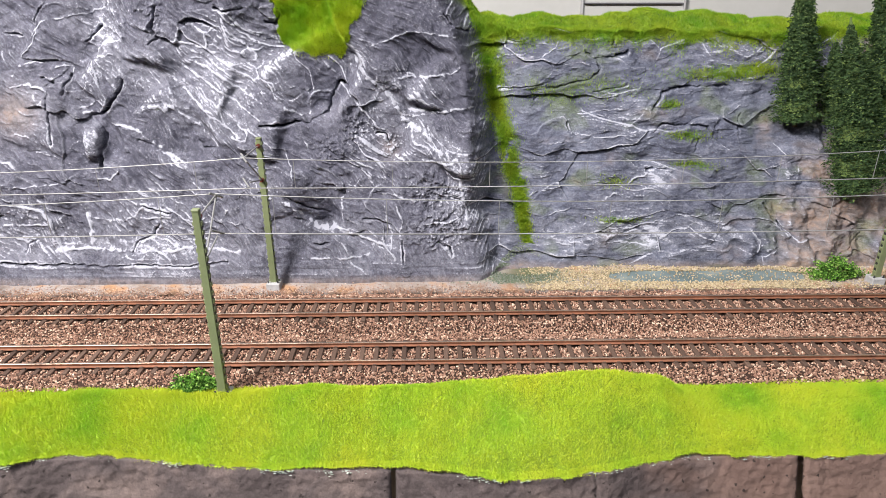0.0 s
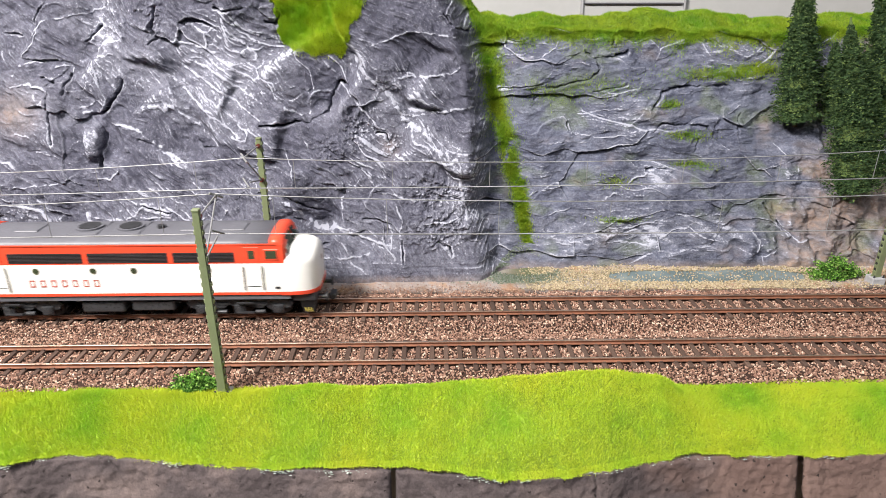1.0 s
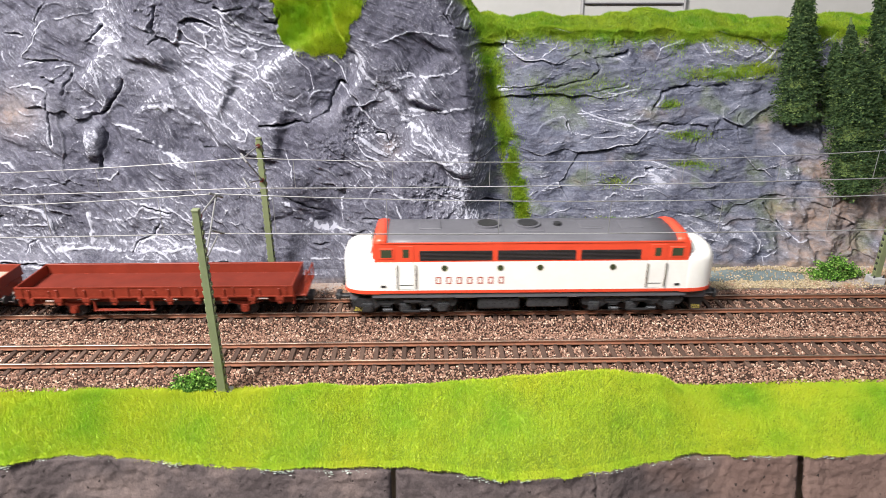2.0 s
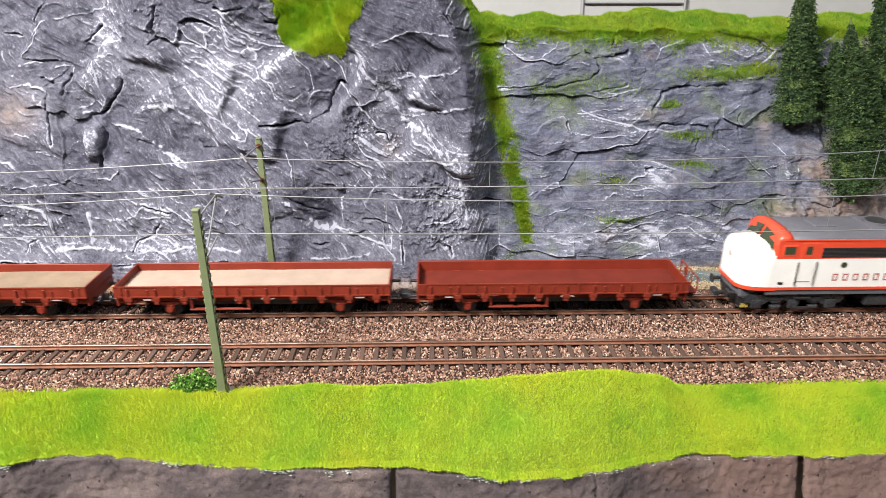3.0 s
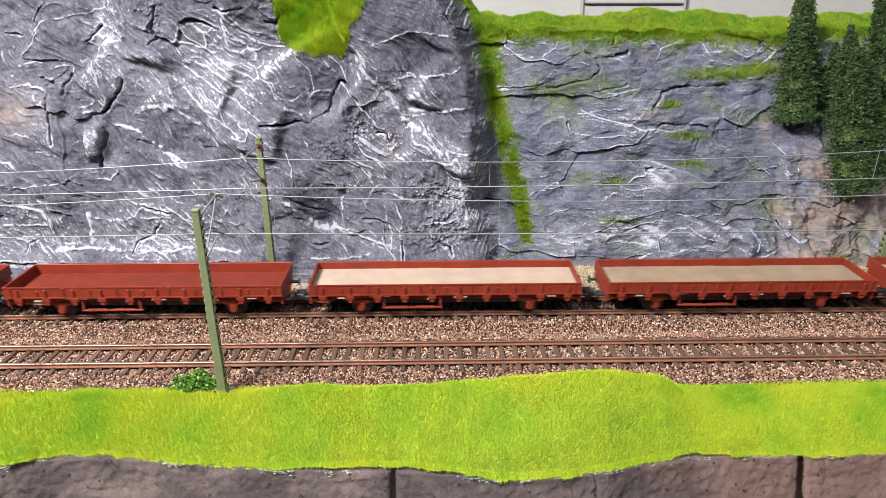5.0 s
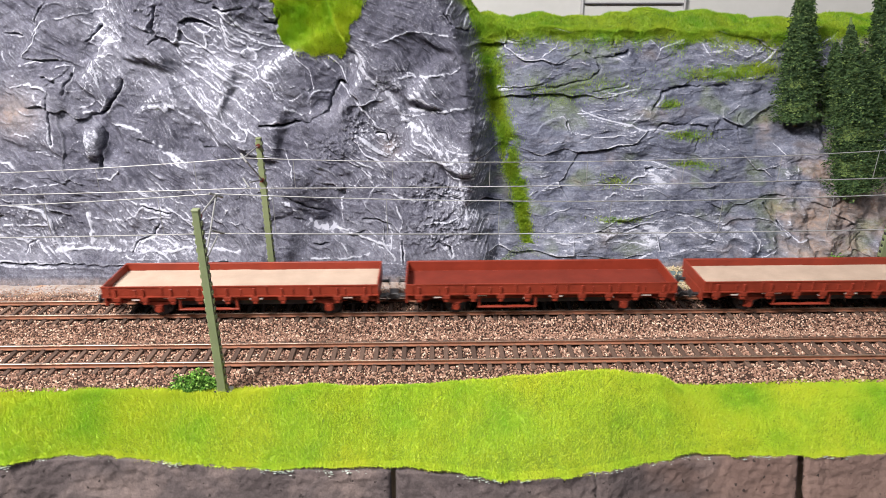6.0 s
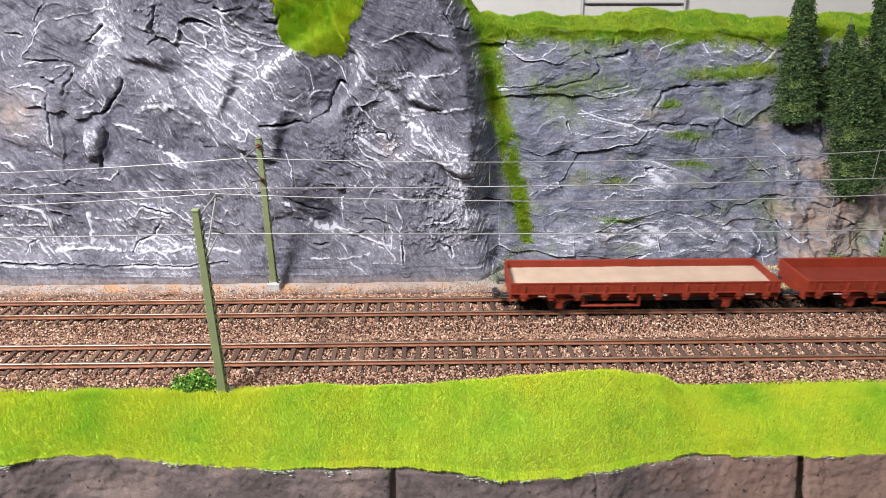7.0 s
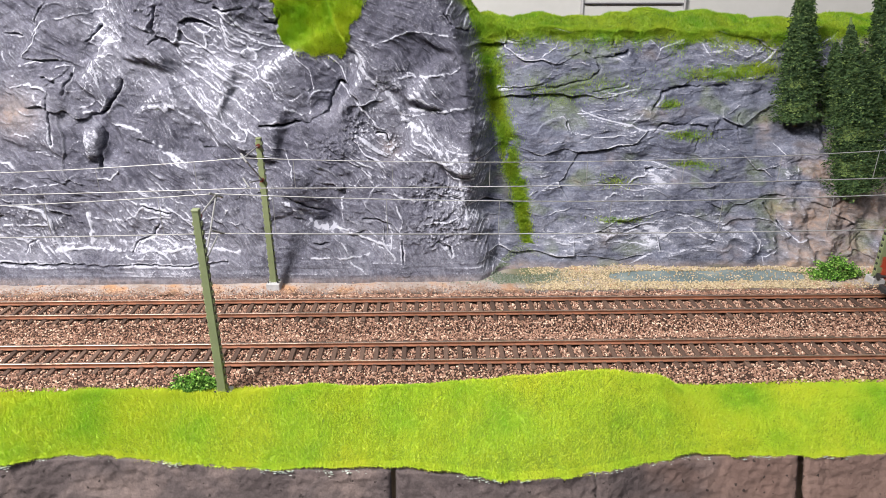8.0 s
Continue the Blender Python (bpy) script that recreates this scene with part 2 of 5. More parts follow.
def scatter(name, template, faces, pos, rot, size, material, parent=None, label=""):
    """Many small pieces joined into one mesh: template vertices turned, scaled and moved."""
    v = np.einsum("nij,kj->nki", rot, template) * size[:, None, :] + pos[:, None, :] if size.ndim == 2 else None
    n, k = len(pos), len(template)
    f = (faces[None] + (np.arange(n) * k)[:, None, None]).reshape(-1, faces.shape[1])
    return mesh_np(name, v.reshape(-1, 3), f, material, parent, label)


def turns(rng, n, tilt=3.14159):
    """Random rotation matrices."""
    a, b, c = rng.uniform(0, 6.283, n), rng.uniform(-tilt, tilt, n), rng.uniform(-tilt, tilt, n)
    ca, sa, cb, sb, cc, sc = np.cos(a), np.sin(a), np.cos(b), np.sin(b), np.cos(c), np.sin(c)
    z = np.zeros(n)
    o = np.ones(n)
    rz = np.stack([ca, -sa, z, sa, ca, z, z, z, o], -1).reshape(n, 3, 3)
    rx = np.stack([o, z, z, z, cb, -sb, z, sb, cb], -1).reshape(n, 3, 3)
    ry = np.stack([cc, z, sc, z, o, z, -sc, z, cc], -1).reshape(n, 3, 3)
    return rz @ rx @ ry


OCTA = np.array([(1, 0, 0), (0, 1, 0), (-1, 0, 0), (0, -1, 0), (0.1, 0, 0.8), (0, 0.15, -0.8), ]) * 0.5
OCTA_F = np.array([(0, 1, 4), (1, 2, 4), (2, 3, 4), (3, 0, 4), (1, 0, 5), (2, 1, 5), (3, 2, 5), (0, 3, 5)])

# ---- the room ----
X0, X1 = -330, 335


def room():
    for name, b in (("floor", (-3000, 3000, -4000, 420, -1010, -1000)), ("ceiling", (-3000, 3000, -4000, 420, 1450, 1460)),
                    ("wall_north", (-3000, 3000, 420, 480, -1000, 1450)), ("wall_south", (-3000, 3000, -4100, -4000, -1000, 1450)),
                    ("wall_west", (-3100, -3000, -4000, 420, -1000, 1450)), ("wall_east", (3000, 3100, -4000, 420, -1000, 1450))):
        ob = part(name, box(B(), *b), PAINTWALL if name != "floor" else CONCRETE)
        tagged(ob, "plain grey room floor" if name == "floor" else "plain white painted " + ("ceiling" if name == "ceiling" else "room wall"),
               name.split("_")[0], kind="structure")


def wall_panel():
    """Framed white panel on the wall behind the layout."""
    ob = empty("wall_panel", 216, 418, 260)
    tagged(ob, "white framed panel on the wall behind the layout", "wall panel")
    part("panel", box(B(), -56, 56, -1, 1.8, -140, 140), PAINTWALL, ob)
    for x in (-56, 56):
        part("upright_trim", box(B(), x - 1, x + 1, -4, 1.5, -140, 140, .4), CONCRETE, ob, "grey upright trim")
    part("ledge", box(B(), -54, 54, -4, 1, -109.5, -108, .3), ROOFGREY, ob, "dark narrow ledge")


def layout_table():
    """Wooden table that carries the layout and the line beyond it."""
    ob = empty("layout_table", 0, 0, 0)
    tagged(ob, "long plain wooden table carrying the model railway", "table")
    part("upper_board", box(B(), TRACK0, TRACK1, -74, 300, -24, -8, 1), WOOD, ob)
    part("lower_board", box(B(), TRACK0, TRACK1, -98, 300, -75, -25, 1), WOOD, ob)
    for x in (TRACK0 + 60, 0, TRACK1 - 60):
        for y in (-60, 270):
            part("leg", box(B(), x - 30, x + 30, y - 30, y + 30, -1000, -75, 2), WOOD, ob)


TRACK0, TRACK1 = -1650, 1900
WOOD = plain("table_wood", (0.3, 0.2, 0.12), 0.6, vary=0.2)
layout_table()
room()

wall_panel()


# ---- ground under the tracks ----
def ground():
    xs, ys = np.linspace(X0, X1, 330), np.linspace(-75, 130, 108)
    x, y = np.meshgrid(xs, ys)
    z = -5.2 + 0.5 * fbm(x * 0.06, y * 0.06, 4, 3) + 0.9 * smooth01(24, 34, y)
    # two raised beds of ballast
    for yc in (0, -50.5):
        z = z + 1.6 * (1 - smooth01(15, 26, np.abs(y - yc)))
    # a shallow hollow with stagnant water beside the far track
    z = z - 2.4 * np.exp(-(((x - 172) / 64) ** 4 + ((y - 46 - 2 * fbm(x * .04, x * 0, 2, 5)) / 9.5) ** 4))
    z = z + 4.0 * smooth01(57, 68, y) * smooth01(55, 75, x)
    ob = mesh_np("ground", np.stack([x, y, z], -1).reshape(-1, 3), grid_faces(*x.shape), GROUND, smooth=True,
                 floats={"bed": smooth01(30, 22, y + 4 * fbm(x * .05, x * 0, 3, 131)), "green": smooth01(30, 60, x) * smooth01(90, 60, x) * smooth01(30, 40, y)})
    tagged(ob, "brown earth ground strewn with fine scatter", "ground", kind="structure")


ground()


# ---- the rock face ----
def rock_edge(z):
    """x of the corner where the big outcrop ends."""
    return np.interp(z, [-10, 0, 40, 87, 120, 140, 165, 200], [36, 35, 26, 30, 27, 21, 10, -5])


def gully(z):
    return np.interp(z, [0, 12, 37, 70, 102, 140, 160], [61, 58, 54, 45, 37, 33, 31]) + 2.5 * fbm(z * .06, z * 0 + 2, 3, 128)


# raised strokes and cracks of the sculpted plaster: width, then (x, z) along it
OUTCROP_RIDGES_A = [(0.9, [(-62, 149), (-59, 141), (-55, 135), (-48, 128)]),
    (2.4, [(-55, 133), (-49, 122), (-40, 114), (-31, 106), (-26, 97), (-21, 91)]),
    (1.2, [(-47, 135), (-34, 139), (-20, 144), (-7, 143), (11, 140)]),
    (1.4, [(-28, 117), (-14, 118), (7, 119), (12, 122)]),
    (1.4, [(-20, 98), (-3, 97), (12, 98), (21, 99)]),
    (0.8, [(-18, 94), (-7, 96), (7, 97)]),
    (2.6, [(-18, 89), (-9, 84), (-4, 76), (7, 71), (11, 69)]),
    (1.8, [(11, 69), (12, 61), (13, 52), (15, 42), (17, 32)]),
    (1.1, [(-63, 114), (-56, 107), (-49, 99), (-42, 91), (-35, 81), (-28, 71), (-23, 68)])]
OUTCROP_RIDGES_B = [(1.2, [(-106, 114), (-101, 106), (-96, 100), (-87, 96), (-82, 96), (-81, 104)]),
    (0.9, [(-131, 145), (-121, 137), (-116, 132)]),
    (1.1, [(-114, 129), (-116, 133), (-110, 135), (-102, 132), (-97, 130)]),
    (1.3, [(-165, 138), (-155, 137), (-145, 134), (-140, 132)]),
    (1.2, [(-145, 134), (-145, 143), (-140, 147), (-136, 147), (-133, 143), (-121, 137)]),
    (3.0, [(-182, 101), (-175, 101), (-167, 100)]),
    (1.6, [(-167, 100), (-158, 95), (-150, 88), (-140, 78)]),
    (1.5, [(-207, 90), (-197, 90), (-188, 87), (-183, 82), (-168, 72), (-158, 68)]),
    (0.9, [(-201, 131), (-212, 130), (-217, 127), (-220, 118)])]
OUTCROP_RIDGES_C = [(1.0, [(-265, 118), (-261, 124), (-253, 127), (-243, 126)]),
    (0.9, [(-238, 124), (-227, 125), (-227, 120)]),
    (1.0, [(-250, 142), (-246, 148), (-241, 151), (-229, 153), (-216, 155), (-207, 158)]),
    (0.8, [(-261, 127), (-252, 135), (-247, 143)]),
    (1.1, [(-264, 85), (-250, 83)]),
    (1.2, [(-269, 111), (-255, 114), (-242, 111), (-242, 106), (-247, 103), (-251, 108)]),
    (1.8, [(-224, 100), (-218, 101), (-213, 105), (-208, 101), (-213, 98), (-222, 97)]),
    (0.9, [(-268, 54), (-255, 55), (-238, 56)]),
    (1.2, [(-214, 59), (-205, 59), (-200, 64)]),
    (1.0, [(-181, 80), (-171, 73), (-160, 65), (-151, 53)])]
OUTCROP_RIDGES_D = [(2.0, [(-226, 47), (-225, 42), (-222, 35), (-221, 25), (-221, 19)]),
    (1.3, [(-220, 35), (-210, 34), (-199, 34), (-192, 37), (-187, 42)]),
    (1.1, [(-190, 35), (-180, 36), (-169, 36)]),
    (1.2, [(-274, 31), (-259, 31), (-248, 31), (-239, 35)]),
    (0.9, [(-252, 17), (-244, 19), (-233, 18)]),
    (1.7, [(-244, 15), (-223, 16), (-195, 16), (-170, 16), (-153, 18), (-128, 14)]),
    (1.2, [(-162, 35), (-152, 33), (-140, 33), (-134, 40)]),
    (0.9, [(-135, 33), (-124, 31), (-115, 26)]),
    (2.1, [(-99, 46), (-89, 38), (-80, 30), (-64, 27), (-57, 24)]),
    (1.4, [(-57, 24), (-43, 20), (-33, 17)])]
OUTCROP_RIDGES_E = [(1.0, [(-63, 46), (-62, 31)]),
    (1.0, [(-36, 41), (-34, 31), (-31, 24)]),
    (1.2, [(-32, 22), (-32, 14), (-29, 9)]),
    (1.1, [(-29, 43), (-25, 34), (-26, 24)]),
    (1.1, [(-88, 11), (-72, 11), (-57, 11), (-47, 12)]),
    (1.1, [(-14, 51), (-11, 47), (-16, 44), (-29, 48), (-37, 49)]),
    (0.9, [(-11, 31), (3, 31), (14, 35)]),
    (0.9, [(-251, 75), (-239, 72), (-229, 67)]),
    (1.0, [(-119, 88), (-109, 81), (-102, 75)]),
    (1.4, [(-129, 83), (-121, 81), (-119, 86), (-126, 90)]),
    (0.9, [(-98, 75), (-93, 65), (-92, 56)]),
    (0.9, [(-85, 81), (-81, 71)]),
    (1.4, [(-11, 69), (3, 67), (10, 69)])]
OUTCROP_RIDGES_F = [(0.9, [(-159, 124), (-137, 111), (-112, 93)]),
    (0.8, [(-152, 127), (-132, 117), (-108, 101)]),
    (1.0, [(-166, 117), (-146, 99), (-124, 83)]),
    (0.8, [(-135, 156), (-124, 145), (-112, 137)])]
CUTTING_RIDGES_A = [(0.8, [(69, 126), (78, 132), (82, 139), (88, 142)]),
    (0.8, [(91, 78), (106, 76), (121, 77), (137, 81), (144, 82)]),
    (1.3, [(111, 39), (121, 43), (129, 50), (140, 53), (150, 50)]),
    (0.9, [(113, 20), (124, 20), (136, 23), (147, 25), (159, 28), (189, 28)]),
    (0.8, [(60, 40), (72, 44), (91, 46)]),
    (0.9, [(68, 27), (77, 30), (87, 32)]),
    (1.0, [(140, 56), (148, 57), (159, 56)]),
    (0.9, [(143, 11), (155, 18), (166, 20), (178, 13), (197, 11)]),
    (1.0, [(208, 18), (214, 11), (212, 5)]),
    (0.8, [(194, 91), (202, 96)]),
    (0.7, [(91, 90), (106, 92), (121, 93)])]
CUTTING_RIDGES_B = [(0.7, [(64, 71), (83, 74), (98, 73)]),
    (0.8, [(83, 13), (98, 11), (121, 11), (140, 8)]),
    (0.7, [(155, 6), (178, 7), (197, 5)]),
    (0.7, [(38, 125), (46, 127), (57, 128)]),
    (0.7, [(84, 121), (95, 123), (103, 120)]),
    (0.7, [(232, 65), (228, 70), (224, 72)])]
OUTCROP_CRACKS_A = [(2.0, [(-112, 90), (-98, 90), (-89, 92), (-82, 91), (-79, 94), (-70, 97), (-69, 104), (-66, 111), (-63, 115), (-58, 112)]),
    (1.7, [(-242, 108), (-242, 98), (-240, 80)]),
    (2.4, [(-197, 117), (-200, 109), (-205, 103), (-209, 98), (-217, 95)]),
    (2.6, [(-212, 88), (-210, 83), (-212, 72), (-212, 65)]),
    (1.3, [(-276, 8), (-255, 7), (-230, 7), (-216, 6), (-202, 7), (-195, 8)]),
    (1.4, [(-177, 32), (-182, 25), (-191, 21), (-194, 15)]),
    (1.4, [(-25, 21), (-24, 7)]),
    (1.2, [(-93, 34), (-85, 32)]),
    (1.6, [(-245, 118), (-238, 115)]),
    (1.6, [(-228, 119), (-231, 114), (-233, 108)])]
OUTCROP_CRACKS_B = [(1.4, [(-139, 158), (-132, 156), (-120, 157)]),
    (2.4, [(-109, 150), (-103, 148), (-99, 154), (-106, 164)]),
    (1.8, [(-103, 143), (-100, 137), (-97, 135)]),
    (2.0, [(2, 154), (9, 146), (18, 143)]),
    (1.2, [(-187, 43), (-178, 40), (-169, 38)]),
    (1.3, [(-188, 81), (-180, 79)]),
    (1.2, [(-152, 80), (-149, 76), (-142, 76)]),
    (1.2, [(-80, 20), (-75, 19), (-71, 20)]),
    (1.4, [(-6, 17), (-2, 19), (5, 16), (7, 12)]),
    (1.8, [(-40, 84), (-35, 84), (-32, 78)]),
    (1.2, [(-256, 22), (-261, 19), (-263, 15)]),
    (1.6, [(-218, 138), (-214, 143), (-209, 148)]),
    (1.2, [(-50, 33), (-45, 33), (-39, 33)])]
OUTCROP_CRACKS_C = [(1.8, [(-174, 158), (-177, 146), (-174, 140), (-178, 137)]),
    (1.0, [(-267, 143), (-257, 143)]),
    (1.0, [(-248, 150), (-245, 156), (-239, 161)]),
    (1.6, [(-97, 48), (-85, 41), (-71, 36)]),
    (1.0, [(-193, 8), (-164, 7), (-135, 9)])]
CUTTING_CRACKS_A = [(2.2, [(99, 128), (105, 125), (114, 126), (126, 129)]),
    (1.7, [(105, 125), (107, 118), (103, 112), (91, 110), (80, 107), (72, 106)]),
    (1.4, [(118, 140), (116, 133)]),
    (1.3, [(103, 104), (114, 106), (125, 109)]),
    (1.9, [(142, 93), (146, 98), (150, 104), (160, 107), (194, 108)]),
    (1.9, [(144, 79), (150, 84), (178, 83), (183, 77)]),
    (1.5, [(105, 17), (121, 17), (130, 20)]),
    (2.2, [(140, 55), (146, 56), (153, 55)]),
    (1.3, [(63, 99), (67, 102)]),
    (1.2, [(85, 86), (87, 79)]),
    (1.2, [(171, 67), (173, 74)]),
    (1.2, [(179, 135), (185, 136), (191, 133)])]
CUTTING_CRACKS_B = [(1.1, [(201, 74), (200, 86), (202, 91)]),
    (1.2, [(46, 137), (54, 135), (59, 137)]),
    (1.0, [(40, 106), (53, 107), (69, 109)]),
    (1.4, [(216, 35), (224, 25), (233, 16)]),
    (1.0, [(174, 39), (182, 34), (189, 31)]),
    (1.2, [(265, 3), (277, 10), (285, 17)])]
FACETS_A = [(-21, 127, -0.3, 0.08, 0.0),
    (-10, 153, -0.15, -0.08, 1.0),
    (2, 109, -0.28, 0.0, 0.0),
    (3, 84, 0.08, -0.22, 1.0),
    (-82, 114, -0.3, 0.1, -2.0),
    (-141, 108, 0.22, -0.1, 2.0),
    (-155, 145, -0.08, 0.05, 0.0),
    (-197, 143, 0.16, -0.04, 0.5),
    (-233, 143, -0.12, 0.12, 1.0),
    (-256, 153, 0.05, 0.05, 0.0),
    (-253, 95, 0.12, -0.05, 1.0),
    (-231, 90, -0.25, 0.0, 0.0),
    (-172, 93, -0.1, 0.12, -0.5),
    (-195, 111, -0.1, 0.04, -1.0),
    (-118, 98, 0.12, -0.15, 2.0),
    (-42, 94, -0.18, 0.05, 0.0)]
FACETS_B = [(-77, 81, 0.06, -0.05, 1.0),
    (-57, 58, 0.0, 0.08, 0.0),
    (-169, 58, 0.08, 0.08, 1.0),
    (-248, 65, 0.0, -0.08, 0.0),
    (-204, 45, 0.1, 0.08, 1.0),
    (-253, 39, -0.05, 0.12, 0.0),
    (-170, 25, 0.0, 0.22, -1.0),
    (-170, 15, 0.0, -0.22, 1.0),
    (-78, 41, -0.2, 0.26, -2.0),
    (-79, 18, 0.0, -0.12, 1.0),
    (-7, 51, -0.08, 0.0, 0.0),
    (-4, 20, -0.1, 0.1, 0.0),
    (-123, 55, 0.05, 0.0, 1.0),
    (-114, 143, -0.22, 0.12, -1.0),
    (-50, 31, 0.05, 0.12, -1.0)]


def facets(x, z):
    """Broad tilted planes of the outcrop, each with its own lean, meeting in soft steps."""
    total, weight = np.zeros(x.shape), np.full(x.shape, 1e-300)
    for cx, cz, gx, gz, lift in FACETS_A + FACETS_B:
        dx, dz = x - cx, z - cz
        k = np.exp(-np.hypot(dx + .35 * dz, dz * 1.15) / 2.2)
        total += k * (1.2 * lift + 12 * np.tanh(1.35 * (gx * dx + gz * dz) / 12))
        weight += k
    return total / weight


def carve(h, chalk, jx, jz, rough, groups, sign):
    """Adds raised strokes (sign 1) with their chalked crests and halo, or cuts cracks (sign -1)."""
    along = fbm(jx * .07, jz * .07, 3, 76)
    for group in groups:
        for wide, pts in group:
            px, pz = [p[0] for p in pts], [p[1] for p in pts]
            m = (jx > min(px) - 9) & (jx < max(px) + 9) & (jz > min(pz) - 9) & (jz < max(pz) + 9)
            if not m.any():
                continue
            d = near_line(jx[m], jz[m], pts)
            r = rough[m]
            if sign > 0:
                w = wide * np.clip(.33 + .4 * r + .2 * along[m], .14, .75)
                h[m] += (.3 + .35 * wide) * np.exp(-(d / (wide * .55)) ** 2) * np.clip(.8 + along[m], .2, 1.3)
                line = min(1.0, .5 + .22 * wide) * np.exp(-(d / w) ** 2) * np.clip(.7 + 1.0 * r + .8 * along[m], .05, 1)
                chalk[m] = np.maximum(chalk[m], line) + .1 * min(wide, 2) * np.exp(-(d / (2.2 + wide)) ** 2) * np.clip(.5 + r, 0, 1)
            else:
                deep = np.clip(1.0 + 1.2 * along[m], .5, 1.6) * np.where(jx[m] > 60, .6, 1)
                h[m] += -1.8 * wide * deep * np.exp(-(d / np.clip(wide * (.26 + .22 * along[m]) + .12 * r, .25, 2)) ** 2) + .3 * np.exp(-((d - 1.2 * wide) / 1.0) ** 2)
                chalk[m] -= .3 * np.exp(-(d / (.8 * wide)) ** 2)
    return h, chalk


def rock_height(x, z):
    """How far the surface stands out towards the viewer; 1 on the cutting, 0 on the outcrop; the strength of chalked strokes."""
    s = smooth01(-13, 8, x - rock_edge(z) - 2.5 * fbm(x * 0 + 3, z * 0.07, 3, 9))
    wx, wz = 9 * fbm(x * 0.02, z * 0.02, 3, 21), 9 * fbm(x * 0.02, z * 0.02, 3, 22)
    # the big outcrop: broad planes, smaller slabs, trowel marks running down to the right
    a = np.radians(-38)
    u, w = (x + wx) * np.cos(a) + (z + wz) * np.sin(a), -(x + wx) * np.sin(a) + (z + wz) * np.cos(a)
    c2 = cells((u + 5 * fbm(u * .08, w * .08, 2, 31)) / 34, w / 15, 8)
    c3 = cells((x + wx * .5) / 11, (z + wz * .5) / 6.5, 5)
    slab2 = 1.5 * c2[2] + 2.6 * (c2[3] - .5) * c2[5] * 2 + 2.6 * (c2[4] - .5) * c2[6] * 2
    slab3 = .8 * c3[2] + .9 * (c3[4] - .5) * c3[6] * 2
    left = facets(x + .5 * wx, z + .5 * wz) + slab2 * smooth01(-.25, .3, fbm(x * .014, z * .014, 2, 41)) + slab3 * smooth01(0.1, .5, fbm(x * .03, z * .03, 2, 43))
    left = left + 2 * fbm(x * 0.013, z * 0.013, 2, 50) + .9 * fbm(u * 0.035, w * 0.2, 4, 51) + .5 * np.abs(fbm(u * .06, w * .28, 3, 56)) + .5 * fbm(x * 0.12, z * 0.15, 4, 52, .5) + .8 * np.abs(fbm(x * .05, z * .07, 3, 53))
    # crumbled spots
    for cx, cz, rx, rz in ((-52, 88, 9, 9), (-175, 152, 6, 18), (0, 30, 18, 16), (-30, 76, 7, 6), (-8, 52, 16, 9), (-70, 76, 12, 8)):
        left = left + 1.3 * np.exp(-(((x - cx) / rx) ** 2 + ((z - cz) / rz) ** 2)) * fbm(x * .3, z * .3, 4, 54, .6)
    # a loose boulder standing proud, and the level foot of the outcrop
    left = left + 9 * np.exp(-(((x + 216 + .15 * (z - 79)) / 5.4) ** 4 + ((z - 79) / 10.5) ** 4))
    left = left * (.3 + .7 * smooth01(4, 20, z)) + 2 * (1 - smooth01(4, 22, z)) + .5 * fbm(x * .02, z * .35, 3, 55) * (1 - smooth01(4, 14, z))
    # the back cutting: level strata
    xs, zs = x + 12 * fbm(x * .015, z * .02, 2, 61), z + 7 * fbm(x * .02, z * .02, 3, 62)
    c4 = cells(xs / 46, zs / 17, 13)
    c5 = cells((x + wx) / 19, (z + wz) / 8, 15)
    right = 1.6 * c4[2] + 3.2 * (c4[4] - .45) * c4[6] * 1.6 + 3.5 * (c4[3] - .5) * c4[5] + 4.5 * fbm(x * .02, z * .026, 3, 63) + .95 * fbm(xs * .05, zs * .14, 4, 64) + .45 * fbm(x * .16, z * .3, 4, 65, .5)
    right = right + .7 * c5[2] * smooth01(-.1, .4, fbm(x * .02, z * .03, 2, 67))
    # folded earth slope under the firs
    slope = smooth01(195, 250, x - 0.5 * z + 22)
    right = right + 5 * slope * (0.7 + fbm(x * .05, z * .03, 3, 66)) + 2.2 * slope * np.abs(fbm((x + .6 * z) * .07, (z - .4 * x) * .03, 3, 69))
    right = right - 3.5 * np.exp(-((x - gully(z)) / 9) ** 2)
    h = left * (1 - s) + right * s
    # broken side of the outcrop, in slanting splinters
    h = h + 4 * s * (1 - s) * (1.9 * fbm((x - .5 * z) * .11, (z + .5 * x) * .03, 4, 68, .6) + 1.6 * cells((x - .5 * z) / 7, (z + x) / 19, 19)[2])
    chalk = np.zeros(x.shape)
    jx, jz = x + .8 * fbm(x * .2, z * .2, 3, 71), z + .8 * fbm(x * .2, z * .2, 3, 72)
    rough = fbm(x * .3, z * .3, 3, 75)
    h, chalk = carve(h, chalk, jx, jz, rough, (OUTCROP_RIDGES_A, OUTCROP_RIDGES_B, OUTCROP_RIDGES_C, OUTCROP_RIDGES_D, OUTCROP_RIDGES_E, OUTCROP_RIDGES_F, CUTTING_RIDGES_A, CUTTING_RIDGES_B), 1)
    h, chalk = carve(h, chalk, jx, jz, rough, (OUTCROP_CRACKS_A, OUTCROP_CRACKS_B, OUTCROP_CRACKS_C, CUTTING_CRACKS_A, CUTTING_CRACKS_B), -1)
    return h, s, np.clip(chalk, -.3, 1)


def rock_y(x, z, h, s):
    return (37 + 0.32 * z) * (1 - s) + (60 + 0.42 * z) * s + (6.0 * (1 - s) + 3.0 * s) - h


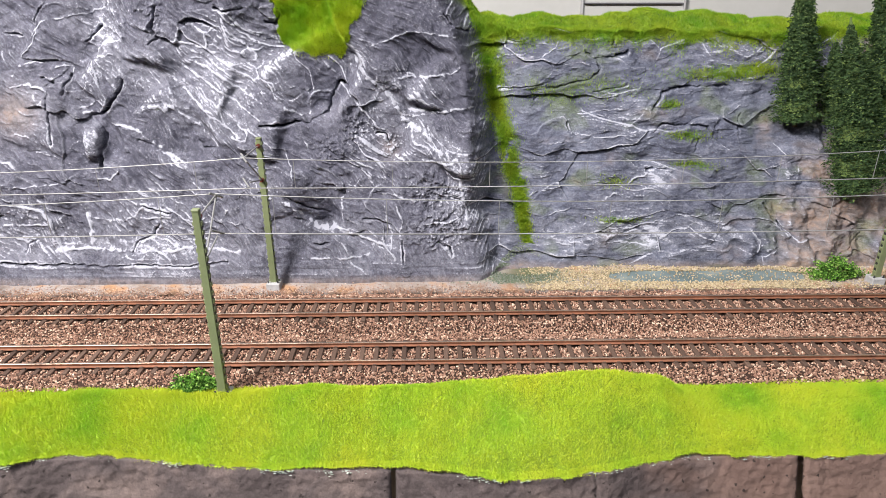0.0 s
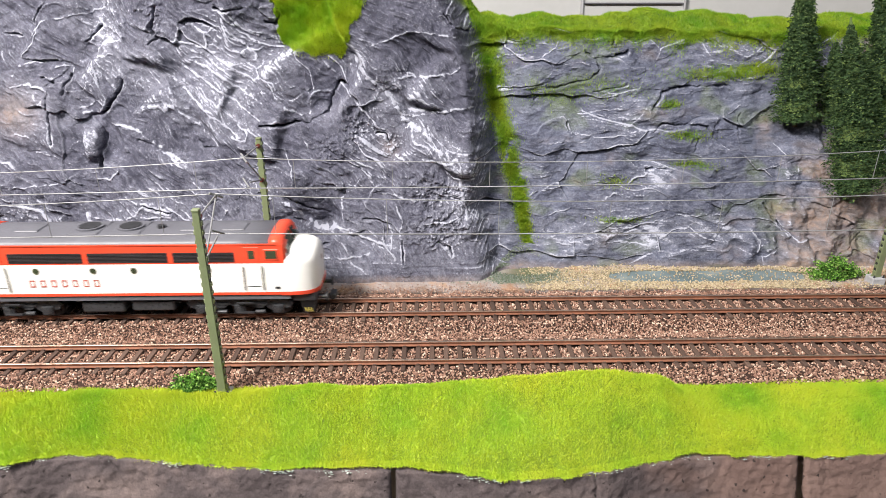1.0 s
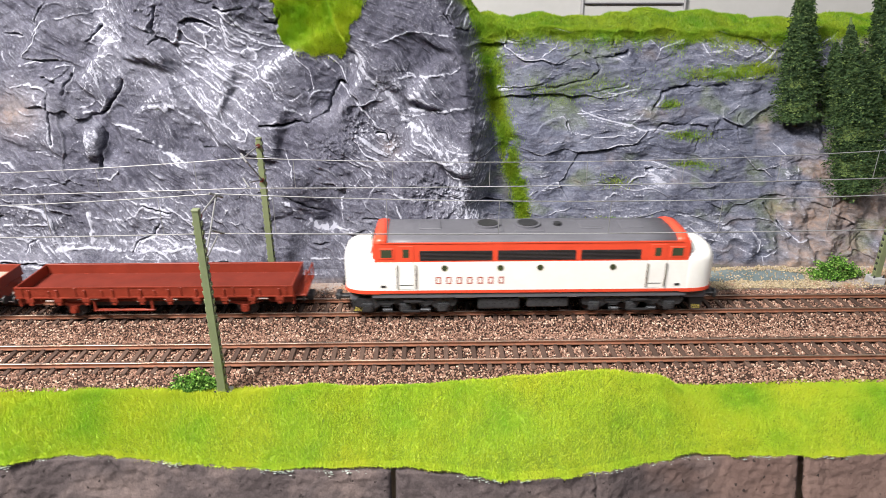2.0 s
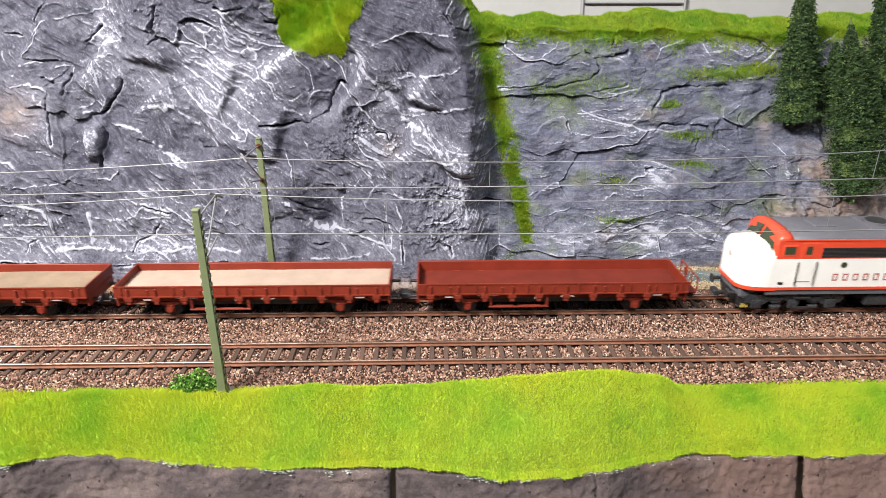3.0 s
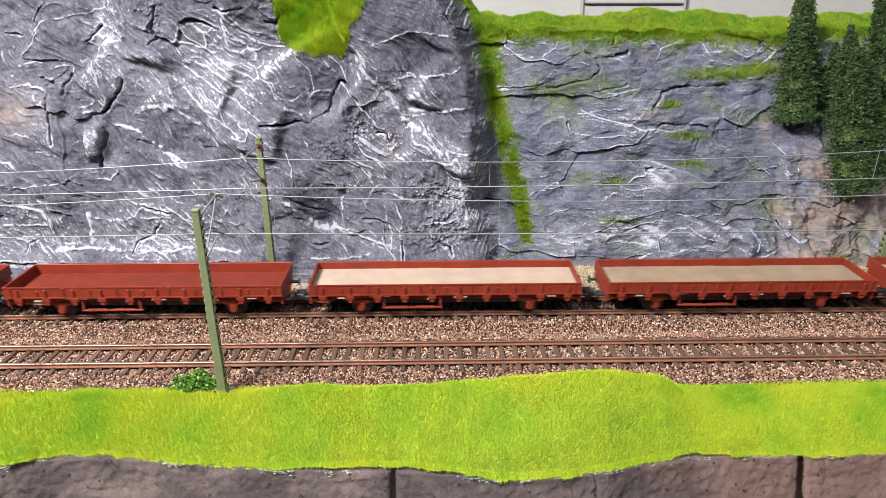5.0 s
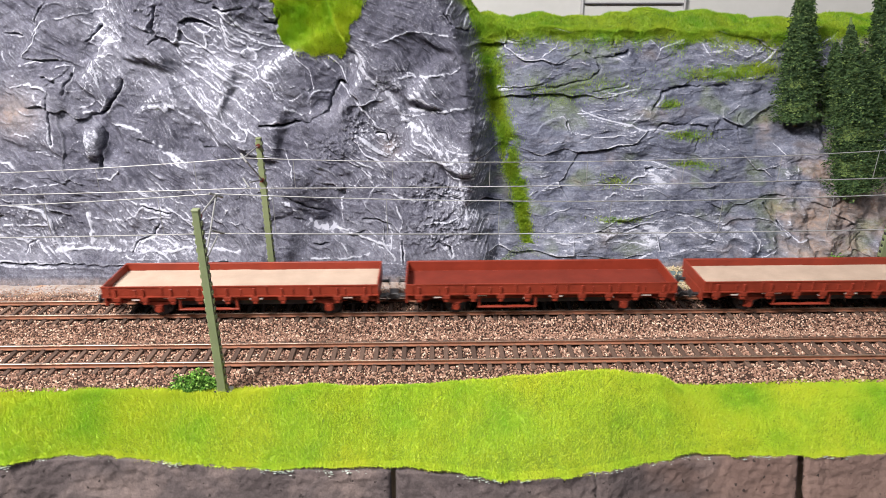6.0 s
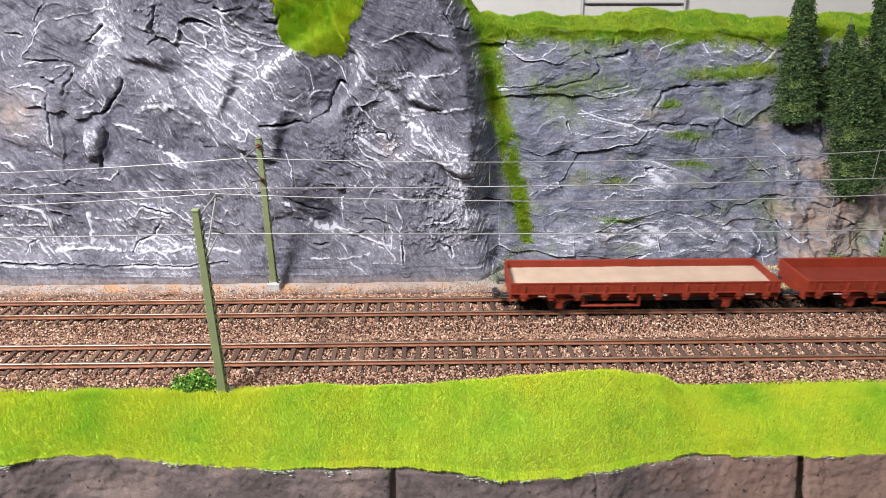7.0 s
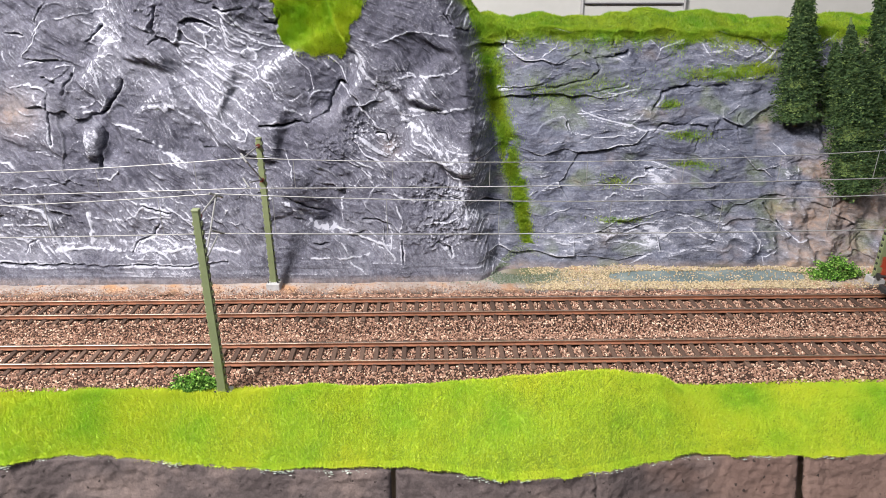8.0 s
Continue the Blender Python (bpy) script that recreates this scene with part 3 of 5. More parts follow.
def rock_at(x, z):
    """Surface y at single places."""
    x, z = np.atleast_1d(np.asarray(x, float)), np.atleast_1d(np.asarray(z, float))
    h, s, _ = rock_height(x, z)
    return rock_y(x, z, h, s)


def top_line(x):
    return np.interp(x, [X0, -70, -10, 14, 30, 120, 150, 215, X1], [185, 185, 176, 164, 144, 142, 142, 141, 144]) + 2.5 * fbm(x * .05, x * 0 + 7, 3, 81)


# broad brushed areas of the outcrop and the cutting: centre, half sizes, strength
# negative strengths on the outcrop paint shade onto slabs that lean away
BRUSHED_AND_SHADED = [(-217, 81, 4, 9, .6), (10, 74, 9, 9, .3), (-202, 140, 12, 26, .3), (-175, 142, 8, 18, .16), (-150, 110, 32, 20, .26), (-125, 92, 20, 10, .2), (-38, 108, 10, 20, .14), (-5, 80, 14, 10, .26), (-252, 108, 18, 10, .2), (14, 46, 9, 24, .22),
           (-62, 28, 26, 6, .16), (-205, 19, 62, 6, .2), (-160, 2, 120, 4, .2), (-56, 83, 7, 10, .12), (-80, 122, 16, 14, -.14), (-15, 128, 30, 14, -.1), (-77, 38, 18, 7, -.14), (-182, 94, 16, 7, -.12), (-205, 108, 9, 9, -.12)]
WASHED = [(200, 131, 50, 7, .2), (150, 51, 13, 7, .34), (120, 15, 60, 8, .26), (135, 88, 20, 8, .14), (100, 80, 30, 8, .12), (185, 20, 40, 9, .16), (70, 125, 20, 14, -.1), (95, 100, 24, 10, -.06), (140, 72, 25, 5, -.08)]


def rock_face():
    cols, rows = 1450, 410
    x = np.repeat(np.interp(np.linspace(0, 1, cols), [0, .03, .97, 1], [X0, -284, 284, X1])[None], rows, 0)
    z = -7 + (top_line(x) + 7) * np.linspace(0, 1, rows)[:, None]
    h, s, stroke = rock_height(x, z)
    h = h * smooth01(-9, 6, z) + (1 - smooth01(-9, 6, z)) * 2
    # chalk-white dry brushing where the surface stands proud, and dragged strokes of it
    proud = np.clip((h - blur(h, 2)) * 3.5 - .1, 0, 1) + np.clip((h - blur(h, 10)) * .3 - .2, 0, .5)
    patch = smooth01(-.3, .6, fbm(x * .02, z * .02, 4, 91))
    drag = smooth01(-.2, .7, fbm((x + 1.5 * z) * .02, (x * .62 + z) * .3, 4, 92))
    slab = np.exp(-(((x + 148 + .6 * (z - 108)) / 36) ** 4 + ((z - 108) / 26) ** 4))
    column = np.exp(-((x + 205 + 3 * fbm(x * .1, z * .05, 3, 96)) / 10) ** 2) * smooth01(95, 120, z) * smooth01(-.2, .5, fbm(x * .25, z * .06, 4, 97))
    wash = np.zeros(x.shape)
    for cx, cz, rx, rz, k in BRUSHED_AND_SHADED:
        wash = wash + k * np.exp(-(((x - cx) / rx) ** 2 + ((z - cz) / rz) ** 2)) * (1 - s)
    for cx, cz, rx, rz, k in WASHED:
        wash = wash + k * np.exp(-(((x - cx) / rx) ** 2 + ((z - cz) / rz) ** 2)) * s * 1.7
    wash = wash * (.8 + .8 * fbm((x + 1.4 * z) * .03, (x * .62 + z) * .22, 4, 129))
    fleck = smooth01(.5, .75, fbm(x * .75, z * .75, 2, 98)) * smooth01(-.05, .4, fbm(x * .03, z * .03, 2, 99))
    earth = s * .75 * smooth01(0.2, .95, smooth01(165, 290, x - .45 * z + 10) + .55 * fbm(x * .03, z * .05, 4, 94)) + (1 - smooth01(-3, 1, z)) * 0.35
    earth = earth + .5 * np.exp(-(((x + 264) / 14) ** 2 + ((z - 97) / 12) ** 2)) + .3 * np.exp(-(((x + 32) / 6) ** 2 + ((z - 76) / 7) ** 2))
    # the term below z = 70 pales the lower face, brightening put into the colour
    chalk = .04 + .1 * patch * (1 - .4 * s) + .08 * smooth01(70, 10, z) + .55 * wash + (.22 + .4 * patch) * proud * (1 - .1 * s) + .14 * drag * slab * (1 - s) + .08 * drag * patch * (1 - s) + .15 * column * (1 - s) + stroke * (.6 - .2 * s) + .28 * fleck * (1 - .5 * s)
    chalk = chalk + .8 * s * (1 - s) * smooth01(.05, .6, fbm((x - .5 * z) * .2, (z + .5 * x) * .05, 4, 130)) + .08 * s * smooth01(.0, .6, fbm(x * .03, z * .12, 4, 127))
    chalk = np.clip(chalk * (1 - .6 * np.clip(earth, 0, 1)), 0, .95)
    moss = s * smooth01(.2, .7, fbm(x * .03, z * .05, 4, 95)) * .35 + .45 * s * np.exp(-(((x - 85) / 38) ** 2 + ((z - 106) / 11) ** 2)) * smooth01(-.3, .4, fbm(x * .06, z * .1, 3, 133))
    # turf laid in the gully, along the lip and on the outcrop's ledge
    turf = s * np.exp(-((x - gully(z)) / (3.6 + z * .03)) ** 4) * smooth01(8, 18, z) * smooth01(-.75, -.25, fbm(x * .12, z * .09, 3, 132))
    turf = np.maximum(turf, s * smooth01(7, 2, top_line(x) - z + 3 * fbm(x * .06, x * 0, 3, 113)))
    turf = np.maximum(turf, smooth01(-1, 1, z - ledge(x + 3 * fbm(x * .1, z * .1, 3, 116)) + 3 * fbm(x * .12, z * .12, 3, 117)))
    y = rock_y(x, z, h, s)
    ob = mesh_np("rock_face", np.stack([x, y, z], -1).reshape(-1, 3), grid_faces(rows, cols), ROCK, smooth=True,
                 floats={"chalk": chalk, "earth": np.clip(earth, 0, 1), "moss": np.clip(moss, 0, .8) * (1 - chalk), "turf": turf, "cutting": s})
    tagged(ob, "slate-grey sculpted plaster rock face with white dry-brushed ridges", "rock face", kind="structure")


def ledge(x):
    """Lower rim of the turf on the outcrop."""
    return np.interp(x, [-105, -101, -96, -84, -62, -58, -56, -45, -38], [190, 142, 136, 133, 130, 136, 146, 163, 190])


rock_face()


# ---- grass ----
def blade_material(name, colours, patchy):
    m, t, b = mat(name, 0.7, spec=0.2)
    g = t.nodes.new("ShaderNodeNewGeometry")
    c = ramp(t, g.outputs["Random Per Island"], [(i / (len(colours) - 1), k) for i, k in enumerate(colours)])
    n = noise_tex(t, coords(t), patchy, 3)
    c = mix(t, 1.0, c, ramp(t, n, [(0.32, (0.55, 0.84, 0.7)), (0.5, (0.95, 1, 1.0)), (0.68, (1.15, 1.04, 1.1))]), "MULTIPLY")
    t.links.new(c, b.inputs["Base Color"])
    b.inputs["Subsurface Weight"].default_value = 0.0
    return m


LIME = blade_material("lime_grass", [(0.345, 0.455, 0.02), (0.455, 0.57, 0.03), (0.4, 0.51, 0.025), (0.6, 0.68, 0.09)], 0.03)
MEADOW = blade_material("meadow_grass", [(0.13, 0.23, 0.012), (0.26, 0.38, 0.022), (0.34, 0.45, 0.035), (0.2, 0.3, 0.016)], 0.05)


def blades(name, pos, normal, length, material, seed, label, width=0.15):
    """Short stiff fibres, each one narrow triangle bent forward."""
    rng = np.random.default_rng(seed)
    n = len(pos)
    a = rng.uniform(0, 6.283, n)
    side = np.stack([np.cos(a), np.sin(a), np.zeros(n)], -1) * width
    tip = normal + rng.normal(0, 0.48, (n, 3))
    tip = tip / np.linalg.norm(tip, axis=1)[:, None] * (length * rng.uniform(0.55, 1.15, n))[:, None]
    v = np.stack([pos - side, pos + side, pos + tip], 1).reshape(-1, 3)
    ob = mesh_np(name, v, np.arange(3 * n).reshape(-1, 3), material)
    return tagged(ob, label, "grass", kind="stuff")


BANK_X = [X0, -210, -165, -118, -98, -78, -62, -38, -10, 30, 68, 97, 117, 150, 180, 205, X1]
BANK_Z = [-1, -1.5, -2.5, -4, -3.5, 2.5, 4.2, 2.5, 4.5, 9.5, 11.5, 7.5, -6, -8, -3.0, -5, -1]
EDGE_X = [X0, -190, -167, -140, -75, -24, 0, 25, 60, 99, 130, 160, 192, X1]
EDGE_Y = [-108, -111, -104, -106, -115, -116, -119, -124, -120, -111, -110, -111, -110, -109]


def bank(x, v):
    """Turf bank before the near track: v = 0 at the ballast, 1 at its torn front edge."""
    zc = np.interp(x, BANK_X, BANK_Z) + 0.5 * fbm(x * .06, x * 0, 3, 101)
    ye = np.interp(x, EDGE_X, EDGE_Y) + 1.5 * fbm(x * .09, x * 0 + 4, 4, 102)
    y0 = -73 - 2.6 * np.exp(-((x - 124) / 26) ** 2)
    y = y0 + (ye - y0) * v
    up = smooth01(0, .28, v)
    z = -5.5 + (zc + 4) * up - (16.8 + zc) * np.clip((v - .22) / .78, 0, 1) ** 1.5 + 0.5 * fbm(x * .08, y * .08, 3, 103) + 2.2 * up * fbm(x * .022, y * .03, 2, 104)
    return y, z


def turf_bank():
    cols, rows = 420, 60
    x = np.repeat(np.linspace(X0, X1, cols)[None], rows, 0)
    v = np.repeat(np.linspace(0, 1, rows)[:, None], cols, 1)
    y, z = bank(x, v)
    ob = mesh_np("turf_bank", np.stack([x, y, z], -1).reshape(-1, 3), grid_faces(rows, cols), TURF, smooth=True)
    tagged(ob, "lime-green grassy bank along the near track", "grass bank", kind="structure")
    rng = np.random.default_rng(5)
    n = 420000
    bx, bv = rng.uniform(-285, 290, n), rng.uniform(0.02, 1.0, n)
    by, bz = bank(bx, bv)
    blades("grass_fibres", np.stack([bx, by, bz], -1), np.array([0, -0.2, 1.0]), 1.8, LIME, 6, "lime-green static grass fibres on the bank", .115)
    # fringe that hangs over the torn edge
    bx, bv = rng.uniform(-285, 290, 30000), rng.uniform(.95, 1.0, 30000)
    by, bz = bank(bx, bv)
    blades("edge_fibres", np.stack([bx, by - .1, bz], -1), np.array([0, -1.0, -.1]), 1.3, LIME, 7, "lime-green grass fringe over the torn edge", .115)


turf_bank()


def crest(x, v):
    """Rise of the plateau behind its lip."""
    return (7 + 4 * np.exp(-((x - 165) / 45) ** 4)) * smooth01(0, .45, v) - 6 * smooth01(.6, 1, v)


def plateau():
    """Grassy ground above the cutting and the patch on the outcrop."""
    cols, rows = 300, 50
    x = np.repeat(np.linspace(X0, X1, cols)[None], rows, 0)
    v = np.linspace(0, 1, rows)[:, None]
    zt = top_line(x)
    yt = rock_at(x, zt)
    y = yt - 0.5 + v * (190 - yt)
    z = zt - 0.5 + crest(x, v) + 1.5 * fbm(x * .03, y * .05, 3, 111)
    ob = mesh_np("plateau", np.stack([x, y, z], -1).reshape(-1, 3), grid_faces(rows, cols), TURF_DARK, smooth=True)
    tagged(ob, "grassy ground on top of the cutting", "ground", kind="structure")
    rng = np.random.default_rng(8)
    n = 90000
    bx, bv = rng.uniform(10, 320, n), rng.random(n) ** 1.3 * .8
    zt = top_line(bx)
    yt = rock_at(bx, zt)
    by = yt - .5 + bv * (190 - yt)
    bz = zt - .5 + crest(bx, bv) + 1.5 * fbm(bx * .03, by * .05, 3, 111)
    # fringe over the lip, gully strip and small tufts on ledges
    px, py, pz = [bx], [by], [bz]

    def tuft(cx, cz, rx, rz, count):
        tx, tz = rng.normal(0, .5, count) * rx + cx, rng.normal(0, .5, count) * rz + cz
        px.append(tx), pz.append(tz), py.append(rock_at(tx, tz) - .2)
    m = 30000
    fx = rng.uniform(20, 320, m)
    fz = top_line(fx) - np.abs(rng.normal(0, 1, m)) * (3 + 4 * np.clip(fbm(fx * .06, fx * 0, 3, 113) + .4, 0, 1))
    px.append(fx), pz.append(fz), py.append(rock_at(fx, fz) - .2)
    gz = rng.uniform(10, 150, 26000)
    gx = gully(gz) + rng.normal(0, 3.1, 26000) * (0.6 + gz / 130)
    on = fbm(gx * .12, gz * .09, 3, 132) > -.5 + rng.normal(0, .28, len(gx))
    gx, gz = gx[on], gz[on]
    px.append(gx), pz.append(gz), py.append(rock_at(gx, gz) - .2)
    for cx, cz, rx, rz, k in ((190, 115, 36, 4.5, 2800), (166, 77, 15, 3.5, 700), (171, 58, 14, 3, 600), (118, 48, 14, 4, 350),
                              (110, 107, 26, 8, 900), (75, 103, 24, 7, 600), (155, 96, 8, 3, 500), (118, 25, 16, 2, 500), (216, 118, 16, 4, 1500)):
        tuft(cx, cz, rx, rz, k)
    pos = np.stack([np.concatenate(px), np.concatenate(py), np.concatenate(pz)], -1)
    blades("meadow_fibres", pos, np.array([0, -.6, 1.0]), 2.3, MEADOW, 9, "green static grass on the plateau, gully and ledges")
    # bright patch on the outcrop
    k = 80000
    tx = rng.uniform(-104, -40, k)
    tz = rng.uniform(126, 178, k)
    on = tz - ledge(tx + 3 * fbm(tx * .1, tz * .1, 3, 116)) + 3 * fbm(tx * .12, tz * .12, 3, 117) > rng.normal(0, 1.5, k)
    tx, tz = tx[on], tz[on]
    blades("patch_fibres", np.stack([tx, rock_at(tx, tz) - .1, tz], -1), np.array([0, -.7, .6]), 2.2, LIME, 10, "bright green grass patch on the rock outcrop")


plateau()


# ---- the foam base under the bank ----
def foam_material():
    m, t, b = mat("foam_grey_brown", 0.85, spec=0.25)
    v = coords(t)
    big, fine = noise_tex(t, v, 0.03, 5, .6, .5), noise_tex(t, v, 0.9, 6, .7)
    c = ramp(t, big, [(0.3, (0.05, 0.039, 0.041)), (0.5, (0.085, 0.068, 0.07)), (0.66, (0.15, 0.115, 0.11))])
    c = mix(t, .7, c, ramp(t, fine, [(.3, (.5, .5, .5)), (.7, (1.25, 1.25, 1.25))]), "MULTIPLY")
    c = mix(t, attribute(t, "ochre"), c, mix(t, .5, (0.2, 0.12, 0.095), c))
    vp = add(t, "ShaderNodeTexVoronoi", Scale=0.2)
    warp = t.nodes.new("ShaderNodeVectorMath")
    warp.operation = "MULTIPLY_ADD"
    warp.inputs[1].default_value = (3, 3, 3)
    t.links.new(add(t, "ShaderNodeTexNoise", Scale=0.5, Detail=4).outputs["Color"], warp.inputs[0])
    t.links.new(v, warp.inputs[2])
    t.links.new(v, warp.inputs[0].links[0].from_node.inputs["Vector"])
    t.links.new(warp.outputs[0], vp.inputs["Vector"])
    # dark dots stand for pits, the shade in their hollows put into the colour
    c = mix(t, ramp(t, vp.outputs["Distance"], [(0.11, (.9, .9, .9)), (0.16, (0, 0, 0))]), c, (0.02, 0.015, 0.015))
    t.links.new(c, b.inputs["Base Color"])
    vo = add(t, "ShaderNodeTexVoronoi", Scale=0.35)
    t.links.new(v, vo.inputs["Vector"])
    pit = ramp(t, vo.outputs["Distance"], [(0.0, (0, 0, 0)), (0.16, (1, 1, 1))])
    bump(t, b, mix(t, .5, pit, fine), 0.9)
    return m


FOAM = foam_material()


def soft_edge(u):
    return sum(np.interp(u + k * 8, EDGE_X, EDGE_Y) for k in range(-3, 4)) / 7


def foam_blocks():
    for a, b in ((X0, -24.2), (-22.4, 153), (155.6, X1)):
        cols, rows = int((b - a) / .8), 80
        u = np.repeat(np.linspace(a, b, cols)[None], rows, 0)
        v = np.repeat(np.linspace(0, 1, rows)[:, None], cols, 1)
        lip = np.minimum(1, np.minimum(u - a, b - u) / 1.5)
        edge = np.interp(u, EDGE_X, EDGE_Y) + 1.5 * fbm(u * .09, u * 0 + 4, 4, 102)
        k = np.clip(v / .25, 0, 1)
        y = edge * (1 - k) + soft_edge(u) * k + 6 - 6.3 * k - 16 * np.clip((v - .25) / .75, 0, 1)
        z = -18.7 + .5 * (1 - k) - 45 * np.clip((v - .25) / .75, 0, 1)
        gash = np.exp(-(near_line(u, z, [(-147, -19), (-143, -28), (-137, -38)]) / 1.2) ** 2) + .7 * np.exp(-(near_line(u + fbm(z * .3, u * .05, 3, 126), z, [(62, -19), (63, -45)]) / .8) ** 2)
        y = y + 1.6 * gash + .8 * fbm(u * .05, z * .08, 4, 121) + (1 - lip) * 1.5 + .5 * fbm(u * .3, z * .3, 4, 122)
        ob = mesh_np("foam_block", np.stack([u, y, z], -1).reshape(-1, 3), grid_faces(rows, cols)[:, ::-1], FOAM, smooth=True,
                     floats={"ochre": smooth01(70, 130, u + 20 * fbm(u * .05, z * .1, 3, 125))})
        me = ob.modifiers.new("depth", "SOLIDIFY")
        me.thickness, me.offset = 6 * MM, -1
        tagged(ob, "grey-brown painted foam base board with rough pitted face", "base board", group="foam base boards")


def plaster_edge():
    """Torn crumbs of white plaster where the turf ends."""
    rng = np.random.default_rng(31)
    x = rng.uniform(-300, 300, 2600)
    x = x[fbm(x * .035, x * 0, 3, 124) > .02]
    y = np.interp(x, EDGE_X, EDGE_Y) + 1.5 * fbm(x * .09, x * 0 + 4, 4, 102) - .2 + rng.normal(0, .5, len(x))
    z = -18.5 - np.abs(rng.normal(0, .8, len(x)))
    size = rng.uniform(.4, 1.1, (len(x), 1)) * np.array([[1.8, .7, .6]]) * rng.uniform(.6, 1.2, (len(x), 3))
    ob = scatter("plaster_crumbs", OCTA, OCTA_F, np.stack([x, y, z], -1), turns(rng, len(x), .5), size, PLASTER)
    tagged(ob, "white plaster crumbs along the torn edge of the turf", "plaster", kind="stuff")


PLASTER = varied("plaster_white", [(0.2, 0.23, 0.2), (0.45, 0.48, 0.45), (0.3, 0.36, 0.33)])
foam_blocks()
plaster_edge()


# ---- tracks ----
RAIL = [(-1.3, -2.1), (1.3, -2.1), (1.3, -1.75), (0.3, -1.5), (0.3, -0.75), (0.55, -0.6), (0.55, -0.08), (0.42, 0), (-0.42, 0),
        (-0.55, -0.08), (-0.55, -0.6), (-0.3, -0.75), (-0.3, -1.5), (-1.3, -1.75)]


def track(yc, name_label, pitch):
    t = empty("railway_track", 0, yc, 0)
    tagged(t, name_label, "railway track", group="tracks")
    for side in (-8.6, 8.6):
        bm = B()
        ends = [[bm.verts.new((x, side + y, z)) for y, z in RAIL] for x in (TRACK0, TRACK1)]
        for i in range(len(RAIL)):
            j = (i + 1) % len(RAIL)
            f = bm.faces.new((ends[0][i], ends[0][j], ends[1][j], ends[1][i]))
            f.material_index = 1 if RAIL[i][1] > -0.1 and RAIL[j][1] > -0.1 else 0
        bm.faces.new(ends[0]), bm.faces.new(ends[1])
        bmesh.ops.recalc_face_normals(bm, faces=bm.faces)
        part("rail", bm, [RUST, HEAD], t, "rusty rail with polished head")
    me = None
    x = X0 + 4
    rng = random.Random(int(yc) + 7)
    while x < X1:
        if me is None:
            bm = box(B(), -1.2, 1.2, -14.6, 14.6, -4.2, -2.1, 0.25)
            for s in (-8.6, 8.6):
                for k in (-1.7, 1.7):
                    box(bm, -0.75, 0.75, s + k - .45, s + k + .45, -2.2, -1.5)
            ob = part("sleeper", bm, SLEEPER, t)
            me = ob.data
        else:
            ob = new("sleeper", me)
            ob.parent = t
        ob.location = (x * MM, 0, 0)
        ob.rotation_euler = (0, 0, rng.uniform(-.012, .012))
        x += pitch
    # the line goes on along the table
    beyond = B()
    x = TRACK0 + 4
    while x < TRACK1:
        if not X0 - 4 < x < X1 + 4:
            bmesh.ops.create_cube(beyond, size=1, matrix=Matrix.LocRotScale((x, 0, -3.4), None, (2.7, 30, 2.4)))
        x += pitch
    tagged(part("sleepers_beyond", beyond, SLEEPER, t), kind="stuff")
    return t


track(0, "rusty model railway track with dark brown sleepers beside the rock", 7.4)
track(-50.5, "rusty model railway track with dark brown sleepers beside the grass bank", 7.1)


def ballast():
    rng = np.random.default_rng(12)
    n = 82000
    x, y = rng.uniform(-300, 308, n), rng.uniform(-76, 30, n)
    keep = (y < 23 + 4 * fbm(x * .05, x * 0, 3, 131)) | (rng.random(n) < .25)
    x, y = x[keep], y[keep]
    z = np.full(len(x), -4.9)
    for yc in (0, -50.5):
        z = z + 1.7 * (1 - smooth01(15, 26, np.abs(y - yc)))
        rail = (np.abs(np.abs(y - yc) - 8.6) < 1.5)
        z = np.where(rail, z - 1.2, z)
    z = z + 0.45 * fbm(x * .06, y * .06, 3, 3) + rng.uniform(-.5, .4, len(x))
    size = rng.uniform(.85, 1.65, (len(x), 1)) * rng.uniform(.7, 1.2, (len(x), 3))
    ob = scatter("ballast", OCTA, OCTA_F, np.stack([x, y, z], -1), turns(rng, len(x)), size, STONES)
    tagged(ob, "reddish-brown crushed stone track ballast", "ballast", kind="stuff")
    # pale tan gravel round the pool and along the foot of the rock
    n = 20000
    x, y = rng.uniform(48, 300, n), rng.uniform(26, 72, n)
    d = ((x - 172) / 64) ** 4 + ((y - 46 - 2 * fbm(x * .04, x * 0, 2, 5)) / 8.5) ** 4
    k = ((d > 1.0) | (rng.random(n) < .1)) & (rng.random(n) < smooth01(45, 70, x) * (1 - .75 * smooth01(235, 250, x)))
    x, y = x[k], y[k]
    z = -4.2 + 4.0 * smooth01(57, 68, y) * smooth01(55, 75, x) + 0.5 * fbm(x * .06, y * .06, 4, 3) - .6 * np.exp(-d[k])
    size = rng.uniform(.6, 1.6, (len(x), 1)) * rng.uniform(.7, 1.2, (len(x), 3))
    ob = scatter("gravel", OCTA, OCTA_F, np.stack([x, y, z], -1), turns(rng, len(x)), size, GRAVEL)
    tagged(ob, "pale tan gravel round the pool", "gravel", kind="stuff")
    n = 3500
    x, y = rng.uniform(-300, 48, n), 24 + np.abs(rng.normal(0, 6, n))
    size = rng.uniform(.4, 1.0, (n, 1)) * rng.uniform(.7, 1.2, (n, 3))
    ob = scatter("stray_stones", OCTA, OCTA_F, np.stack([x, y, np.full(n, -3.9)], -1), turns(rng, n), size, STONES)
    tagged(ob, "stray ballast stones on the earth strip", "stones", kind="stuff")


